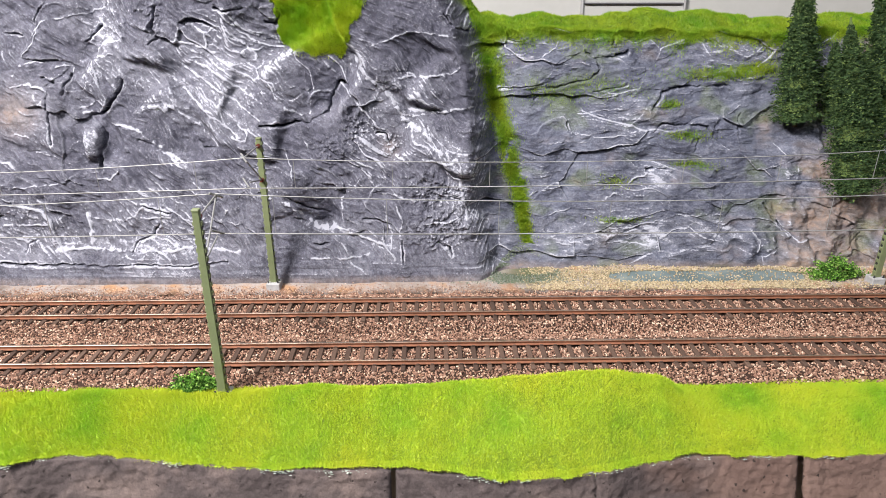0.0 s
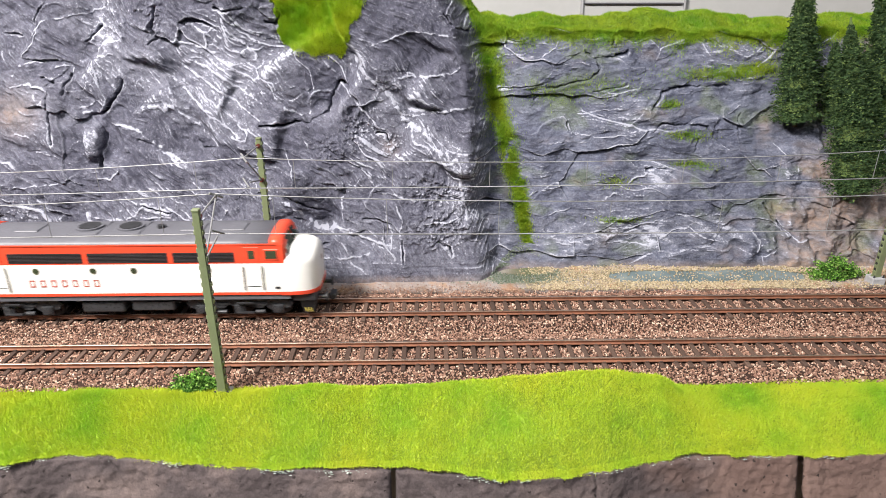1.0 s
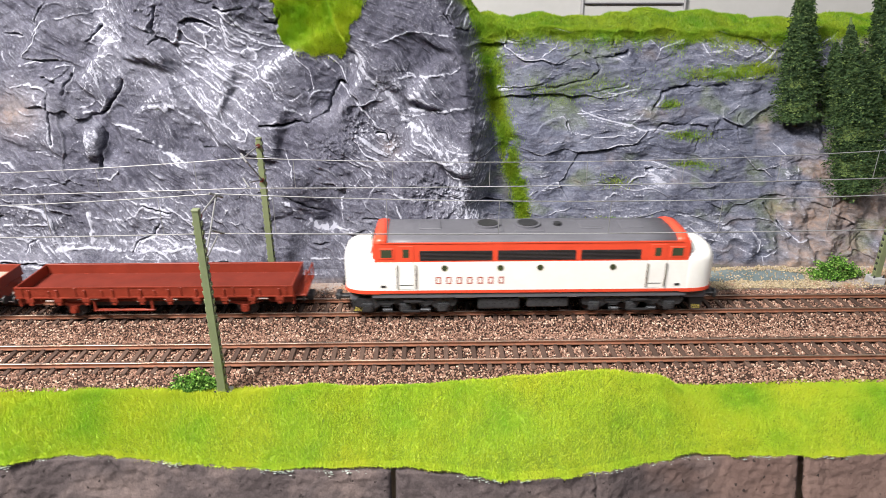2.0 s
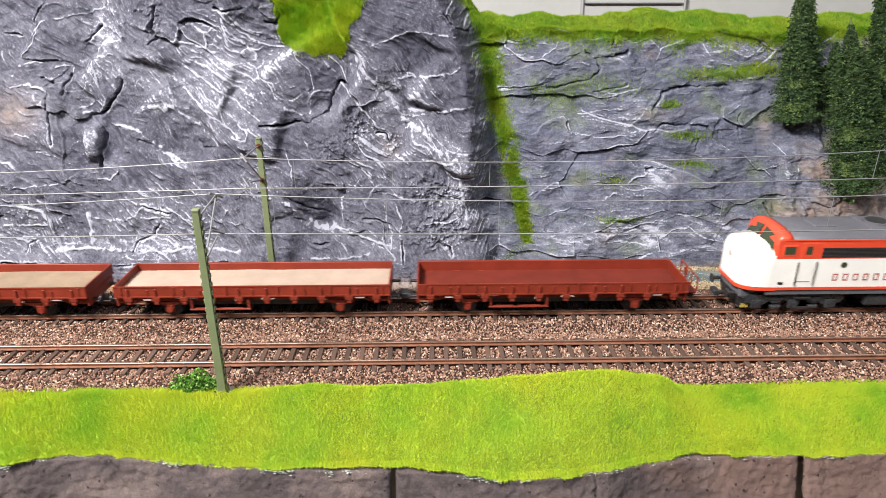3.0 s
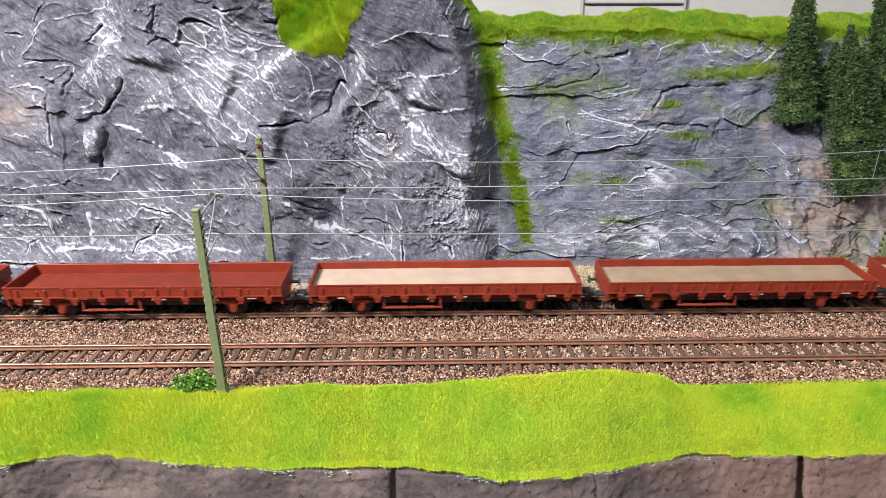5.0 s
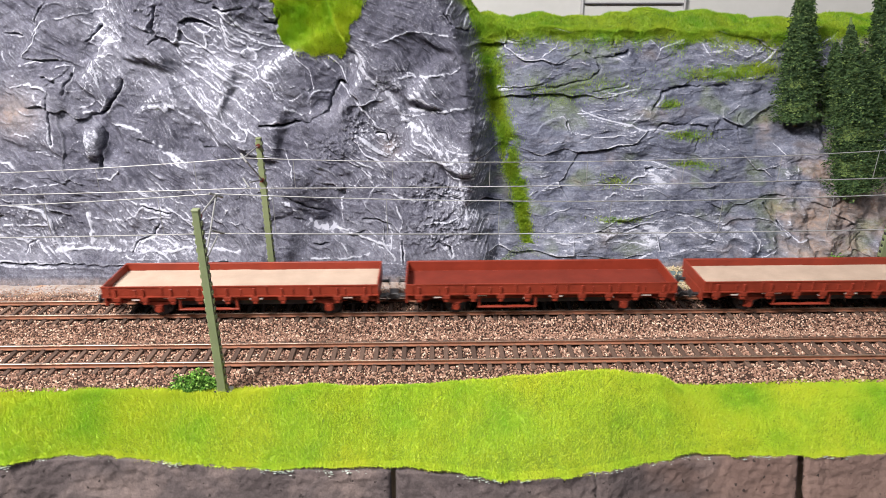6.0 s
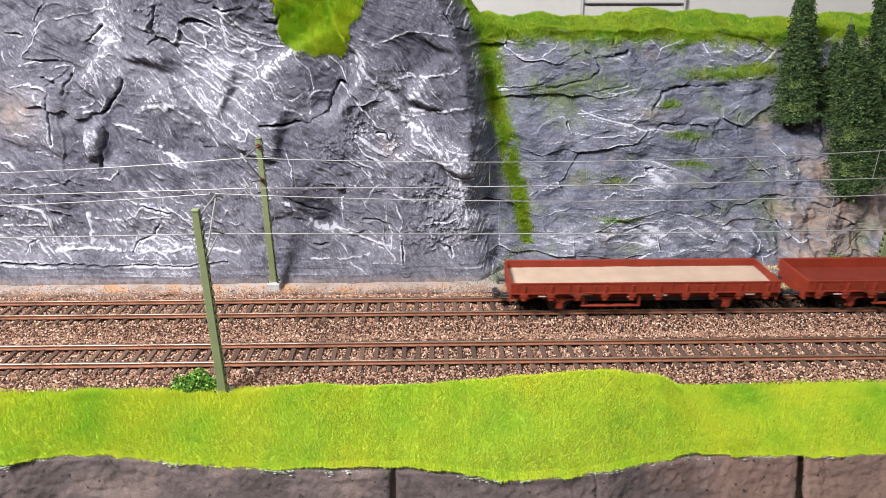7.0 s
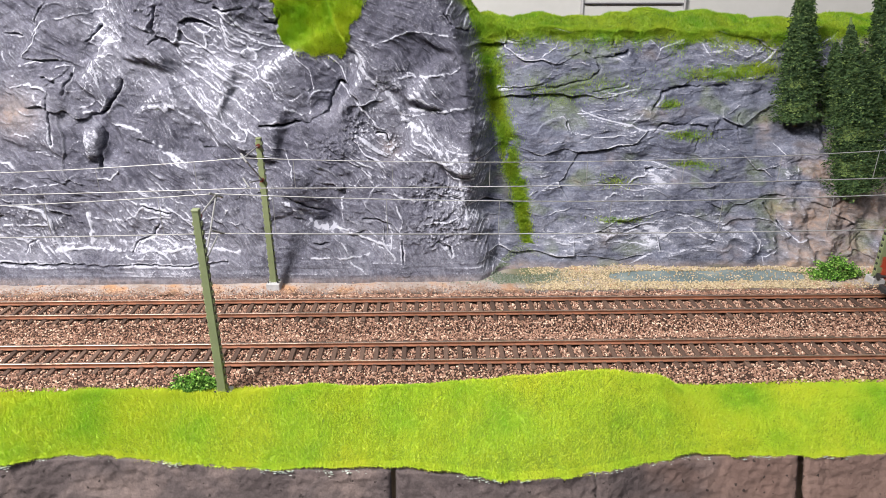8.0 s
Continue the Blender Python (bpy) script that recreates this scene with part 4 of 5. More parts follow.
def rubble():
    """Greenish broken stone at the foot of the gully."""
    rng = np.random.default_rng(17)
    n = 3600
    x, t = rng.normal(47, 17, n), rng.random(n) ** 1.6
    z = -4.2 + 15 * t * t * np.exp(-((x - 54) / 14) ** 2)
    y = 36 + rng.uniform(0, 8, n) * (1 - t) + t * 22
    size = rng.uniform(.5, 1.4, (n, 1)) * rng.uniform(.7, 1.2, (n, 3))
    y = np.where(z > -3, rock_at(x, z) - .1, y)
    ob = scatter("rubble", OCTA, OCTA_F, np.stack([x, y, z], -1), turns(rng, n), size, RUBBLE)
    tagged(ob, "grey-green mossy rubble at the foot of the gully", "rubble", kind="stuff")


RUBBLE = varied("mossy_rubble", [(0.05, 0.07, 0.05), (0.16, 0.19, 0.15), (0.1, 0.14, 0.07), (0.3, 0.33, 0.3), (0.07, 0.1, 0.06)])
ballast()
rubble()


def plain_beds():
    """Ballast beds on the table on either side of the scenery."""
    for a, b in ((TRACK0, X0 - 1), (X1 + 1, TRACK1)):
        ob = part("ballast_bed", box(B(), a, b, -73, 26, -8.2, -3.8, 1), BED)
        tagged(ob, "dark brown ballast bed under the tracks", "ballast bed", kind="structure")


plain_beds()


def pool():
    m, t, b = mat("pool_water", 0.12, spec=0.5)
    n = noise_tex(t, coords(t), 0.06, 4)
    t.links.new(ramp(t, n, [(.35, (.11, .15, .16)), (.6, (.17, .215, .225)), (.75, (.26, .29, .28))]), b.inputs["Base Color"])
    bump(t, b, noise_tex(t, coords(t), 0.4, 2), 0.12)
    bm = B()
    box(bm, 100, 245, 34, 60, -6.2, -5.0)
    tagged(part("water", bm, m), "shallow grey-blue stagnant pool beside the track", "pool", kind="structure")


pool()


# ---- plants ----
FIR = varied("fir_needles", [(0.012, 0.03, 0.012), (0.03, 0.062, 0.022), (0.055, 0.105, 0.034), (0.036, 0.075, 0.025), (0.17, 0.24, 0.07)], relief=0)
BARK = plain("bark", (0.09, 0.055, 0.035), 0.9, vary=0.3)
LEAF = varied("bush_leaves", [(0.03, 0.09, 0.012), (0.08, 0.21, 0.025), (0.14, 0.33, 0.04), (0.36, 0.55, 0.13)], relief=0)
FLAKE = np.array([(-.5, -.35, 0), (.5, -.3, .1), (.45, .4, 0), (-.4, .35, .12)])
FLAKE_F = np.array([(0, 1, 2), (0, 2, 3)])


def fir(x, y, z, height, radius, seed, lean, label):
    rng = np.random.default_rng(seed)
    ob = empty("fir_tree", x, y, z)
    ob.rotation_euler = (0, radians(lean), 0)
    tagged(ob, label, "tree", group="fir trees")
    part("trunk", rod(B(), (0, 0, -4), (0, 0, height * .86), radius * .11, 8, .15), BARK, ob)
    n = int(21000 * radius / 17 * height / 90)
    hh = rng.random(n) ** 1.05
    # tiers of drooping twigs give the outline its steps
    tier = np.mod(hh * 11 + .3 * rng.random(n), 1)
    a = rng.uniform(0, 6.283, n)
    lob = 1 + .16 * np.sin(a * 5 + np.floor(hh * 11) * 2.1) + .1 * np.sin(a * 9 + seed + hh * 30)
    r = radius * (1 - hh) ** .68 * (1.02 - .25 * tier) * lob * np.clip(rng.normal(.9, .13, n), .3, 1.15) + .4
    pos = np.stack([r * np.cos(a), r * np.sin(a), hh * height + 1], -1)
    # sprigs bunch together
    knot = np.round(a * 4 + 2 * np.sin(hh * 40)) * 12.9898 + np.round(hh * 26) * 78.233 + seed
    bunch = np.mod(np.sin(knot) * 43758.5453, 1)
    pos[:, :2] *= (.76 + .38 * bunch)[:, None]
    size = rng.uniform(.5, 1.15, (n, 1)) * np.array([[1.6, .65, 1.0]])
    scatter("crown", FLAKE, FLAKE_F, pos, turns(rng, n, 1.2), size, FIR, ob)
    # a dark inner core of twigs closes the crown
    bm = B()
    for k in range(9):
        h0 = k / 9
        rod(bm, (0, 0, h0 * height + 1), (0, 0, (h0 + .16) * height), radius * .66 * (1 - h0) ** .75, 11, radius * .26 * (1 - h0))
    part("inner_crown", bm, FIR, ob)
    return ob


fir(236, 92, 87, 66, 14, 1, -10, "dense dark green model fir tree on the slope")
fir(243, 106, 104, 74, 14, 5, -9, "fir tree near the grassy crest")
fir(273, 73, 45, 106, 17, 2, -14, "tall dark green model fir tree low on the slope")
fir(287, 82, 52, 82, 14, 6, -14, "fir tree close beside a taller one")
fir(264, 98, 84, 52, 11, 3, -9, "small shaded fir tree behind taller ones")
fir(301, 98, 82, 98, 17, 4, -14, "dark green model fir tree at the slope's end")


def bush(x, y, z, rx, ry, h, seed, label):
    rng = np.random.default_rng(seed)
    ob = empty("bush", x, y, z)
    tagged(ob, label, "bush", group="bushes")
    n = 4200
    d = rng.normal(0, 1, (n, 3))
    d = d / np.linalg.norm(d, axis=1)[:, None]
    d[:, 2] = np.abs(d[:, 2])
    lump = .8 + .25 * np.sin(d[:, 0] * 5 + seed) * np.cos(d[:, 1] * 6) + .15 * np.sin(d[:, 2] * 9 + d[:, 0] * 7)
    pos = d * np.array([rx, ry, h]) * (lump * rng.uniform(.55, 1.05, n))[:, None]
    scatter("leaves", FLAKE, FLAKE_F, pos, turns(rng, n, 1.3), np.repeat(rng.uniform(.6, 1.35, (n, 1)), 3, 1), LEAF, ob)
    bm = B()
    for k in range(7):
        a = k * .9
        rod(bm, (0, 0, -1), (rx * .5 * math.cos(a), ry * .5 * math.sin(a), h * .6), .5, 6, .2)
    part("twigs", bm, BARK, ob)


bush(254, 42, -4, 19, 9, 15, 3, "bright green leafy model bush beside the track")
bush(-117, -75, -5, 13.5, 6, 9.5, 4, "bright green leafy model bush beside a mast")


# ---- overhead line ----
def mast(x, y, z, height, face, label):
    """Olive lattice mast on a concrete block; face is the y direction of its track."""
    ob = empty("catenary_mast", x, y, z)
    tagged(ob, label, "catenary mast", group="catenary masts")
    bm = B()
    w0, w1 = 1.9, 1.45
    vs = [bm.verts.new((a, b, c)) for a, b, c in ((-w0, -1.7, 4), (w0, -1.7, 4), (w0, 1.7, 4), (-w0, 1.7, 4), (-w1, -1.3, height), (w1, -1.3, height), (w1, 1.3, height), (-w1, 1.3, height))]
    for f in ((0, 1, 5, 4), (1, 2, 6, 5), (2, 3, 7, 6), (3, 0, 4, 7), (0, 1, 2, 3), (4, 5, 6, 7)):
        bm.faces.new([vs[i] for i in f])
    bmesh.ops.recalc_face_normals(bm, faces=bm.faces)
    bmesh.ops.bevel(bm, geom=list(bm.edges), offset=.2, segments=1, affect="EDGES")
    part("column", bm, MAST, ob)
    # notched lattice edge on both flanks
    k = 7
    while k < height - 3:
        w = w0 + (w1 - w0) * k / height
        for s in (-1, 1):
            part("lattice_plate", box(B(), *sorted((s * (w - .2), s * (w + .55))), -1.0, 1.0, k, k + 1.9, .15), MAST, ob)
            # black plate in place of an opening, its dark painted on
            part("hole_shade_plate", box(B(), *sorted((s * (w - .2), s * (w + .08))), -.9, .9, k + 2.2, k + 3.6), DARK, ob)
        k += 4.0
    part("cap", box(B(), -1.6, 1.6, -1.5, 1.5, height - .6, height + .4, .2), MAST, ob)
    base = part("concrete_base", box(B(), -4.2, 4.2, -4, 4, -2, 5, .5), CONCRETE, ob, "grey concrete mast base")
    for s in (-1, 1):
        part("bolt", rod(B(), (s * 2.9, -2.6, 4.5), (s * 2.9, -2.6, 6.6), .5, 6), IRON, base)
        part("gusset", prism(B(), [(s * 1.8, 5), (s * 3.4, 5), (s * 1.8, 8.5)], -.4, .4), MAST, ob)
    return ob


def cantilever(ob, height, dy, z_top, z_low):
    """Bracket tubes from the mast to the wires, dy away over the track."""
    f = 1 if dy > 0 else -1
    tubes = B()
    rod(tubes, (0, 2 * f, height - 4), (0, dy, z_top), .42)
    rod(tubes, (0, 2 * f, height - 24), (0, dy, z_top), .42)
    rod(tubes, (0, 2 * f, height - 24), (0, dy - 6 * f, z_low + 1), .42)
    part("bracket", tubes, WIRE, ob, "thin grey bracket tubes")
    part("steady_arm", rod(rod(B(), (-3, dy - 5 * f, z_low + 3.5), (1, dy, z_low), .5), (-2, dy - 3 * f, z_top + 1.5), (2, dy + 2 * f, z_top - 2), .55), WIRE, ob)
    for h in (height - 4, height - 24):
        bm = B()
        for k in range(3):
            rod(bm, (0, (1.6 + k * .9) * f, h), (0, (2.2 + k * .9) * f, h), 1.25 - .1 * k, 10)
        part("insulator", bm, INSULATOR, ob, "red-brown ribbed insulator")


SPAN = 377
for k, x in enumerate((-104.5, 275)):
    m = mast(x, 33.5, -5, 95, -1, "olive-green lattice mast on a concrete block beside the rock")
    cantilever(m, 95, -33.5, 92, 76)
for k, x in enumerate((-104, 273)):
    m = mast(x, -78, -9, 94, 1, "olive-green lattice mast on the grass bank")
    cantilever(m, 94, 27.5, 92, 73)


def tube(bm, pts, r, sides=6):
    """One swept tube along points that run mainly in x."""
    rings = [[bm.verts.new((x, y + r * math.cos(6.28318 * k / sides), z + r * math.sin(6.28318 * k / sides))) for k in range(sides)] for x, y, z in pts]
    for a, b in zip(rings, rings[1:]):
        for k in range(sides):
            bm.faces.new((a[k], a[(k + 1) % sides], b[(k + 1) % sides], b[k]))
    bm.faces.new(rings[0]), bm.faces.new(rings[-1])
    bmesh.ops.recalc_face_normals(bm, faces=bm.faces)
    return bm


def wires(yc, z_msg, z_con, rise, label):
    ob = empty("overhead_line", 0, yc, 0)
    tagged(ob, label, "overhead wire", group="overhead lines")
    xs = [-104.4 + SPAN * k / 16 for k in range(-10, 27)]

    def msg(x):
        u = ((x + 104.4) / SPAN) % 1
        return z_msg + rise * (x + 104) / SPAN - 5.0 * 4 * u * (1 - u) * (1.0 if x > -104 else 1.3)

    def con(x):
        u = ((x + 104.4) / SPAN) % 1
        return z_con + rise * (x + 104) / SPAN - 1.6 * 4 * u * (1 - u)
    for name, f, r in (("messenger_wire", msg, .24), ("contact_wire", con, .28)):
        part(name, tube(B(), [(a, 0, f(a)) for a in xs], r), WIRE, ob)
    for k in range(-1, 2):
        for u in range(7):
            x = 25 + 51.9 * (7 * k + u)
            if X0 < x < X1:
                part("dropper", rod(B(), (x, 0, con(x)), (x, 0, msg(x)), .17, 5), WIRE, ob)


wires(0, 87, 70.5, 4.5, "grey overhead wires with droppers above the far track")
wires(-50.5, 83.3, 64, 0.5, "grey overhead wires with droppers above the near track")


# ---- the train ----
SPEED = 216.3


def wheelset(parent, x, radius, inset=0):
    """Axle with two flanged wheels that turn; returns the turning part."""
    bm = B()
    rod(bm, (0, -12.6 + inset, 0), (0, 12.6 - inset, 0), .9, 8)
    for s in (-1, 1):
        rod(bm, (0, s * 7.4, 0), (0, s * 9.9, 0), radius, 20)
        rod(bm, (0, s * 7.0, 0), (0, s * 7.5, 0), radius + .8, 20)
        for k in range(6):
            a = k * 1.0472
            rod(bm, (0, s * 10, 0), (radius * .8 * math.cos(a), s * 10, radius * .8 * math.sin(a)), .35, 4)
    ob = part("wheelset", bm, DARK, parent, "dark steel wheels on an axle")
    ob.location = (x * MM, 0, radius * MM)
    return ob


def wagon(label, load):
    ob = empty("flat_wagon")
    tagged(ob, label, "goods wagon", group="wagons of the train")
    L, W = 74.6, 16.2
    part("floor", box(B(), -L + .8, L - .8, -W + .8, W - .8, 13.6, 14.6), WAGON_IN, ob)
    for s in (-1, 1):
        # drop side in five boards with hinges
        side = part("side_board", box(B(), -L, L, *sorted((s * W, s * (W - .9))), 14.2, 20.5, .2), WAGON, ob)
        part("end_board", box(B(), *sorted((s * L, s * (L - .9))), -W + 1, W - 1, 14.2, 20.5, .2), WAGON, ob)
        bm = B()
        box(bm, -L, L, *sorted((s * (W + .5), s * (W - .3))), 14.0, 14.8)
        box(bm, -L, L, *sorted((s * (W + .2), s * (W - .3))), 19.9, 20.6)
        for k in range(11):
            x = -L + 4 + k * (2 * L - 8) / 10
            box(bm, x - .45, x + .45, *sorted((s * (W + .45), s * (W - .2))), 14.2, 18.6 if k % 2 else 20.2, .1)
        part("side_ribs", bm, WAGON, side)
        bm = prism(B(), [(-L + 1, 13.8), (-L + 1, 9.8), (-L + 11, 9.6), (-L + 14, 10.8), (L - 14, 10.8), (L - 11, 9.6), (L - 1, 9.8), (L - 1, 13.8),
                         (L - 1, 13.2), (-L + 1, 13.2)][:8], s * (W - 2.2), s * (W - 3.2))
        part("sole_bar", bm, WAGON, ob)
        bm = box(B(), -2.2, 2.2, *sorted((s * (W + .7), s * (W - 2.4))), 11.4, 14.6, .6, 2)
        box(bm, -1.3, 1.3, *sorted((s * (W + .5), s * (W - 2.4))), 9.6, 11.6, .5, 2)
        box(bm, -.5, .5, *sorted((s * (W + .8), s * (W - .3))), 14.4, 19.2, .15)
        pocket = part("stake_pocket", bm, WAGON, ob)
        for k in range(10):
            if k:
                pocket = new("stake_pocket", pocket.data)
                pocket.parent = ob
            pocket.location.x = (-L + 7.5 + k * (2 * L - 15) / 9) * MM
        for xa in (-46.8, 46.8):
            bm = box(B(), xa - 2.3, xa + 2.3, *sorted((s * (W - 2.4), s * (W - 4.4))), 3.6, 8.4, .6, 2)
            rod(bm, (xa, s * (W - 2.2), 5.6), (xa, s * (W - 1.6), 5.6), 1.7, 10)
            guard = part("axle_guard", prism(B(), [(xa - 8, 10.5), (xa + 8, 10.5), (xa + 3, 4.4), (xa - 3, 4.4)], s * (W - 4.4), s * (W - 5.0)), DARK, ob)
            part("axle_box", bm, WAGON, guard)
            bm = B()
            for k in range(4):
                box(bm, xa - 10 + k * 2.2, xa + 10 - k * 2.2, *sorted((s * (W - 2.6), s * (W - 3.8))), 9.6 - .55 * k, 10.1 - .55 * k)
            part("leaf_spring", bm, WAGON, guard)
        bm = B()
        for xx in (-34, -3):
            box(bm, xx - .6, xx + .6, *sorted((s * (W - .8), s * (W - 1.8))), 6.2, 13.4)
        box(bm, -35, -2, *sorted((s * (W - .6), s * (W - 2.6))), 5.6, 6.5, .15)
        part("footboard", bm, WAGON, ob)
        for xx, w, z in ((-57, 4, 12.2), (-36, 11, 13.2), (-8, 4, 11.4), (8, 7, 12.4), (38, 4, 11.6), (58, 5, 12.6)):
            part("marking", box(B(), xx - w / 2, xx + w / 2, *sorted((s * (W + .05), s * (W - .25))), z, z + .8), MARK, side, "white lettering panel")
        # buffers and coupling
        for y in (-10, 10):
            bm = rod(B(), (s * L, y, 10.6), (s * (L + 4), y, 10.6), .9, 10)
            rod(bm, (s * (L + 4), y, 10.6), (s * (L + 4.7), y, 10.6), 2.4, 14)
            part("buffer", bm, DARK, ob)
        part("buffer_beam", box(B(), *sorted((s * L, s * (L - 1.2))), -W + 1.5, W - 1.5, 8.4, 14, .2), WAGON, ob)
        bm = box(B(), *sorted((s * (L - 6), s * (L + 7.5))), -1.4, 1.4, 5.4, 7.0, .3)
        box(bm, *sorted((s * (L + 5), s * (L + 8.2))), -3.6, 3.6, 5.4, 9.0, .4)
        part("coupling", bm, DARK, ob)
        part("brake_rod", rod(B(), (-30, s * 4, 7), (30, s * 4, 7), .5, 6), WAGON, ob)
    # underframe broadened in black to fill in the shade below the floor
    part("underframe", box(box(B(), -L + 3, L - 3, -10.5, 10.5, 9.5, 13.5), -36, 36, -11.5, 11.5, 7.2, 9.7), DARK, ob)
    # added black block: stands for the shadow between floor and rails
    part("shade_block", box(box(B(), -40, 40, -6.2, 6.2, 4.2, 9.6, .6), -66, 66, -5, 5, 6.4, 9.6, .4), DARK, ob)
    part("air_tank", rod(B(), (5, 9, 7.5), (24, 9, 7.5), 2.4, 14), DARK, ob)
    if load:
        cols, rows = 150, 34
        x = np.repeat(np.linspace(-L + 1, L - 1, cols)[None], rows, 0)
        y = np.repeat(np.linspace(-W + 1, W - 1, rows)[:, None], cols, 1)
        z = 16.2 + .25 * fbm(x * .05, y * .07, 3, 201) + .08 * fbm(x * .6, y * .6, 2, 202)
        mesh_np("sand_load", np.stack([x, y, z], -1).reshape(-1, 3), grid_faces(rows, cols), load, ob, "level load of sand", smooth=True)
    for xa in (-46.8, 46.8):
        WHEELS.append((wheelset(ob, xa, 5.6), 5.6))
    return ob


def brake_platform(ob, s):
    """Hand-brake stand on one end of a wagon."""
    L = 74.6
    deck = part("brake_platform", box(B(), *sorted((s * L, s * (L + 6.5))), -13, 13, 12.4, 13.4, .2), WAGON, ob, "narrow brake platform")
    for y in (-12.5, -4, 4, 12.5):
        part("rail_post", rod(B(), (s * (L + 6), y, 13), (s * (L + 6), y, 21.5), .45, 6), WAGON, deck)
    part("hand_rail", rod(B(), (s * (L + 6), -12.5, 21.3), (s * (L + 6), 12.5, 21.3), .45, 6), WAGON, deck)
    part("brake_wheel", rod(B(), (s * (L + 4), 1, 19.5), (s * (L + 4.6), 1, 19.5), 2.6, 14), WAGON, deck)


WHEELS = []
SAND = plain("sand_pale", (0.37, 0.28, 0.225), 0.95, vary=0.1, grain=1.5, relief=.2)
SAND2 = plain("sand_greyish", (0.25, 0.18, 0.125), 0.95, vary=0.15, grain=1.5, relief=.2)


def loco():
    ob = empty("diesel_locomotive")
    tagged(ob, "white and red streamlined model diesel locomotive with grey roof", "locomotive")
    H = 17.4

    def ring(half, zb, zw, zr, n=7):
        """Half width, bottom, shoulder and roof heights: the cross-section as (y, z), bottom near side over the roof to the far side."""
        pts = [(-half, zb), (-half, zw)]
        for i in range(1, n):
            a = math.pi / 2 * i / n
            pts.append((-half * math.cos(a) ** .8, zw + (zr - zw) * math.sin(a) ** .9))
        pts.append((0, zr))
        return pts + [(-y, z) for y, z in pts[-2::-1]]

    def loft(stations, paint):
        bm = B()
        rows = [[bm.verts.new((x, y, z)) for y, z in pts] for x, pts in stations]
        for a, b in zip(rows, rows[1:]):
            for i in range(len(a) - 1):
                bm.faces.new((a[i], b[i], b[i + 1], a[i + 1]))
        bm.faces.new(rows[0]), bm.faces.new(rows[-1])
        bmesh.ops.recalc_face_normals(bm, faces=bm.faces)
        return bm
    # long body: white sides, red upper band, grey roof
    part("side_panel", box(B(), -82.5, 87, -H, H, 17.4, 34.2), WHITE, ob, "glossy white body side")
    part("waist_stripe", box(B(), -84, 88, -H - .08, H + .08, 15.6, 17.6, .2), RED, ob, "red stripe along the sill")
    part("upper_band", box(B(), -82, 86.5, -H + .1, H - .1, 34.2, 45.0), RED, ob, "red band round the windows")
    part("roof", loft([(x, ring(H - .3, 44.4, 44.8, 48.6)) for x in (-79.5, -60, -20, 20, 60, 84)], 0), ROOFGREY, ob, "matt dark grey roof", True)
    part("gutter", box(box(B(), -79, 83, -H - .15, -H + .6, 44.6, 45.3), -79, 83, H - .6, H + .15, 44.6, 45.3), RED, ob)
    for s in (-1, 1):
        before = set(ob.children)
        # brow over the windscreen
        st = [(s * 79.5, ring(H - .15, 36, 45.4, 49.0)), (s * 83, ring(H - .2, 36, 45.4, 49.5)), (s * 85.5, ring(H - .4, 36, 44.8, 49.0)), (s * 87.5, ring(H - .8, 34, 41, 44))]
        part("brow", loft(st, 0), RED, ob, "red windscreen brow", True)
        # windscreen halves
        for y in (-1, 1):
            bm = B()
            vs = [bm.verts.new(p) for p in ((s * 86.6, y * 1.2, 47.6), (s * 86.4, y * 12.5, 45.8), (s * 89.0, y * 15.4, 38.2), (s * 90.6, y * 1.2, 39.5))]
            bm.faces.new(vs)
            bmesh.ops.solidify(bm, geom=bm.faces, thickness=.6)
            part("windscreen", bm, GLASS, ob, "dark windscreen pane")
        # bulbous white nose, with red skirt stripe
        st = []
        for k in range(9):
            u = k / 8
            w = H * (1 - u ** 2.6 * .62)
            x = 84 + 19.5 * math.sin(u * math.pi / 2) ** .9
            st.append((s * x, ring(w, 17.4, 33.5 - 8 * u ** 3.5, 41.4 - 8.5 * u ** 3.4)))
        part("nose", loft(st, 0), WHITE, ob, "rounded white nose", True)
        bm = loft([(s * (84 + 19.8 * math.sin(k / 8 * math.pi / 2) ** .9), [(-(H * (1 - (k / 8) ** 2.6 * .62) + .1), 15.4), (-(H * (1 - (k / 8) ** 2.6 * .62) + .1), 17.5), ((H * (1 - (k / 8) ** 2.6 * .62) + .1), 17.5), ((H * (1 - (k / 8) ** 2.6 * .62) + .1), 15.4)]) for k in range(9)], 0)
        part("nose_stripe", bm, RED, ob)
        for y, z in ((-8, 22), (8, 22), (0, 31)):
            part("headlight", rod(B(), (s * 97, y, z), (s * (103.7 if y == 0 else 101.6), y, z), 1.5, 14), MARK, ob, "round headlight lens")
        # pilot below the nose
        bm = box(B(), *sorted((s * 88, s * 101)), -13, 13, 9.5, 15.6, .8, 2)
        part("pilot", bm, ROOFGREY, ob, "grey skirt below the nose")
        bm = prism(B(), [(s * 92, 9.4), (s * 101, 9.4), (s * 99, 2.2), (s * 94, 2.2)], -12, 12)
        part("snow_plough", bm, DARK, ob)
        for k in range(3):
            part("warning_stripe", prism(B(), [(s * (95.2 + 1.6 * k), 2.6), (s * (95.8 + 1.6 * k), 2.6), (s * (94.9 + 1.6 * k), 5), (s * (94.3 + 1.6 * k), 5)], -12.2, -11.9), YELLOW, ob, "yellow warning stripe")
        for y in (-10, 10):
            bm = rod(B(), (s * 102, y, 11), (s * 106.5, y, 11), 1.1, 10)
            rod(bm, (s * 106.5, y, 11), (s * 107.3, y, 11), 2.6, 16)
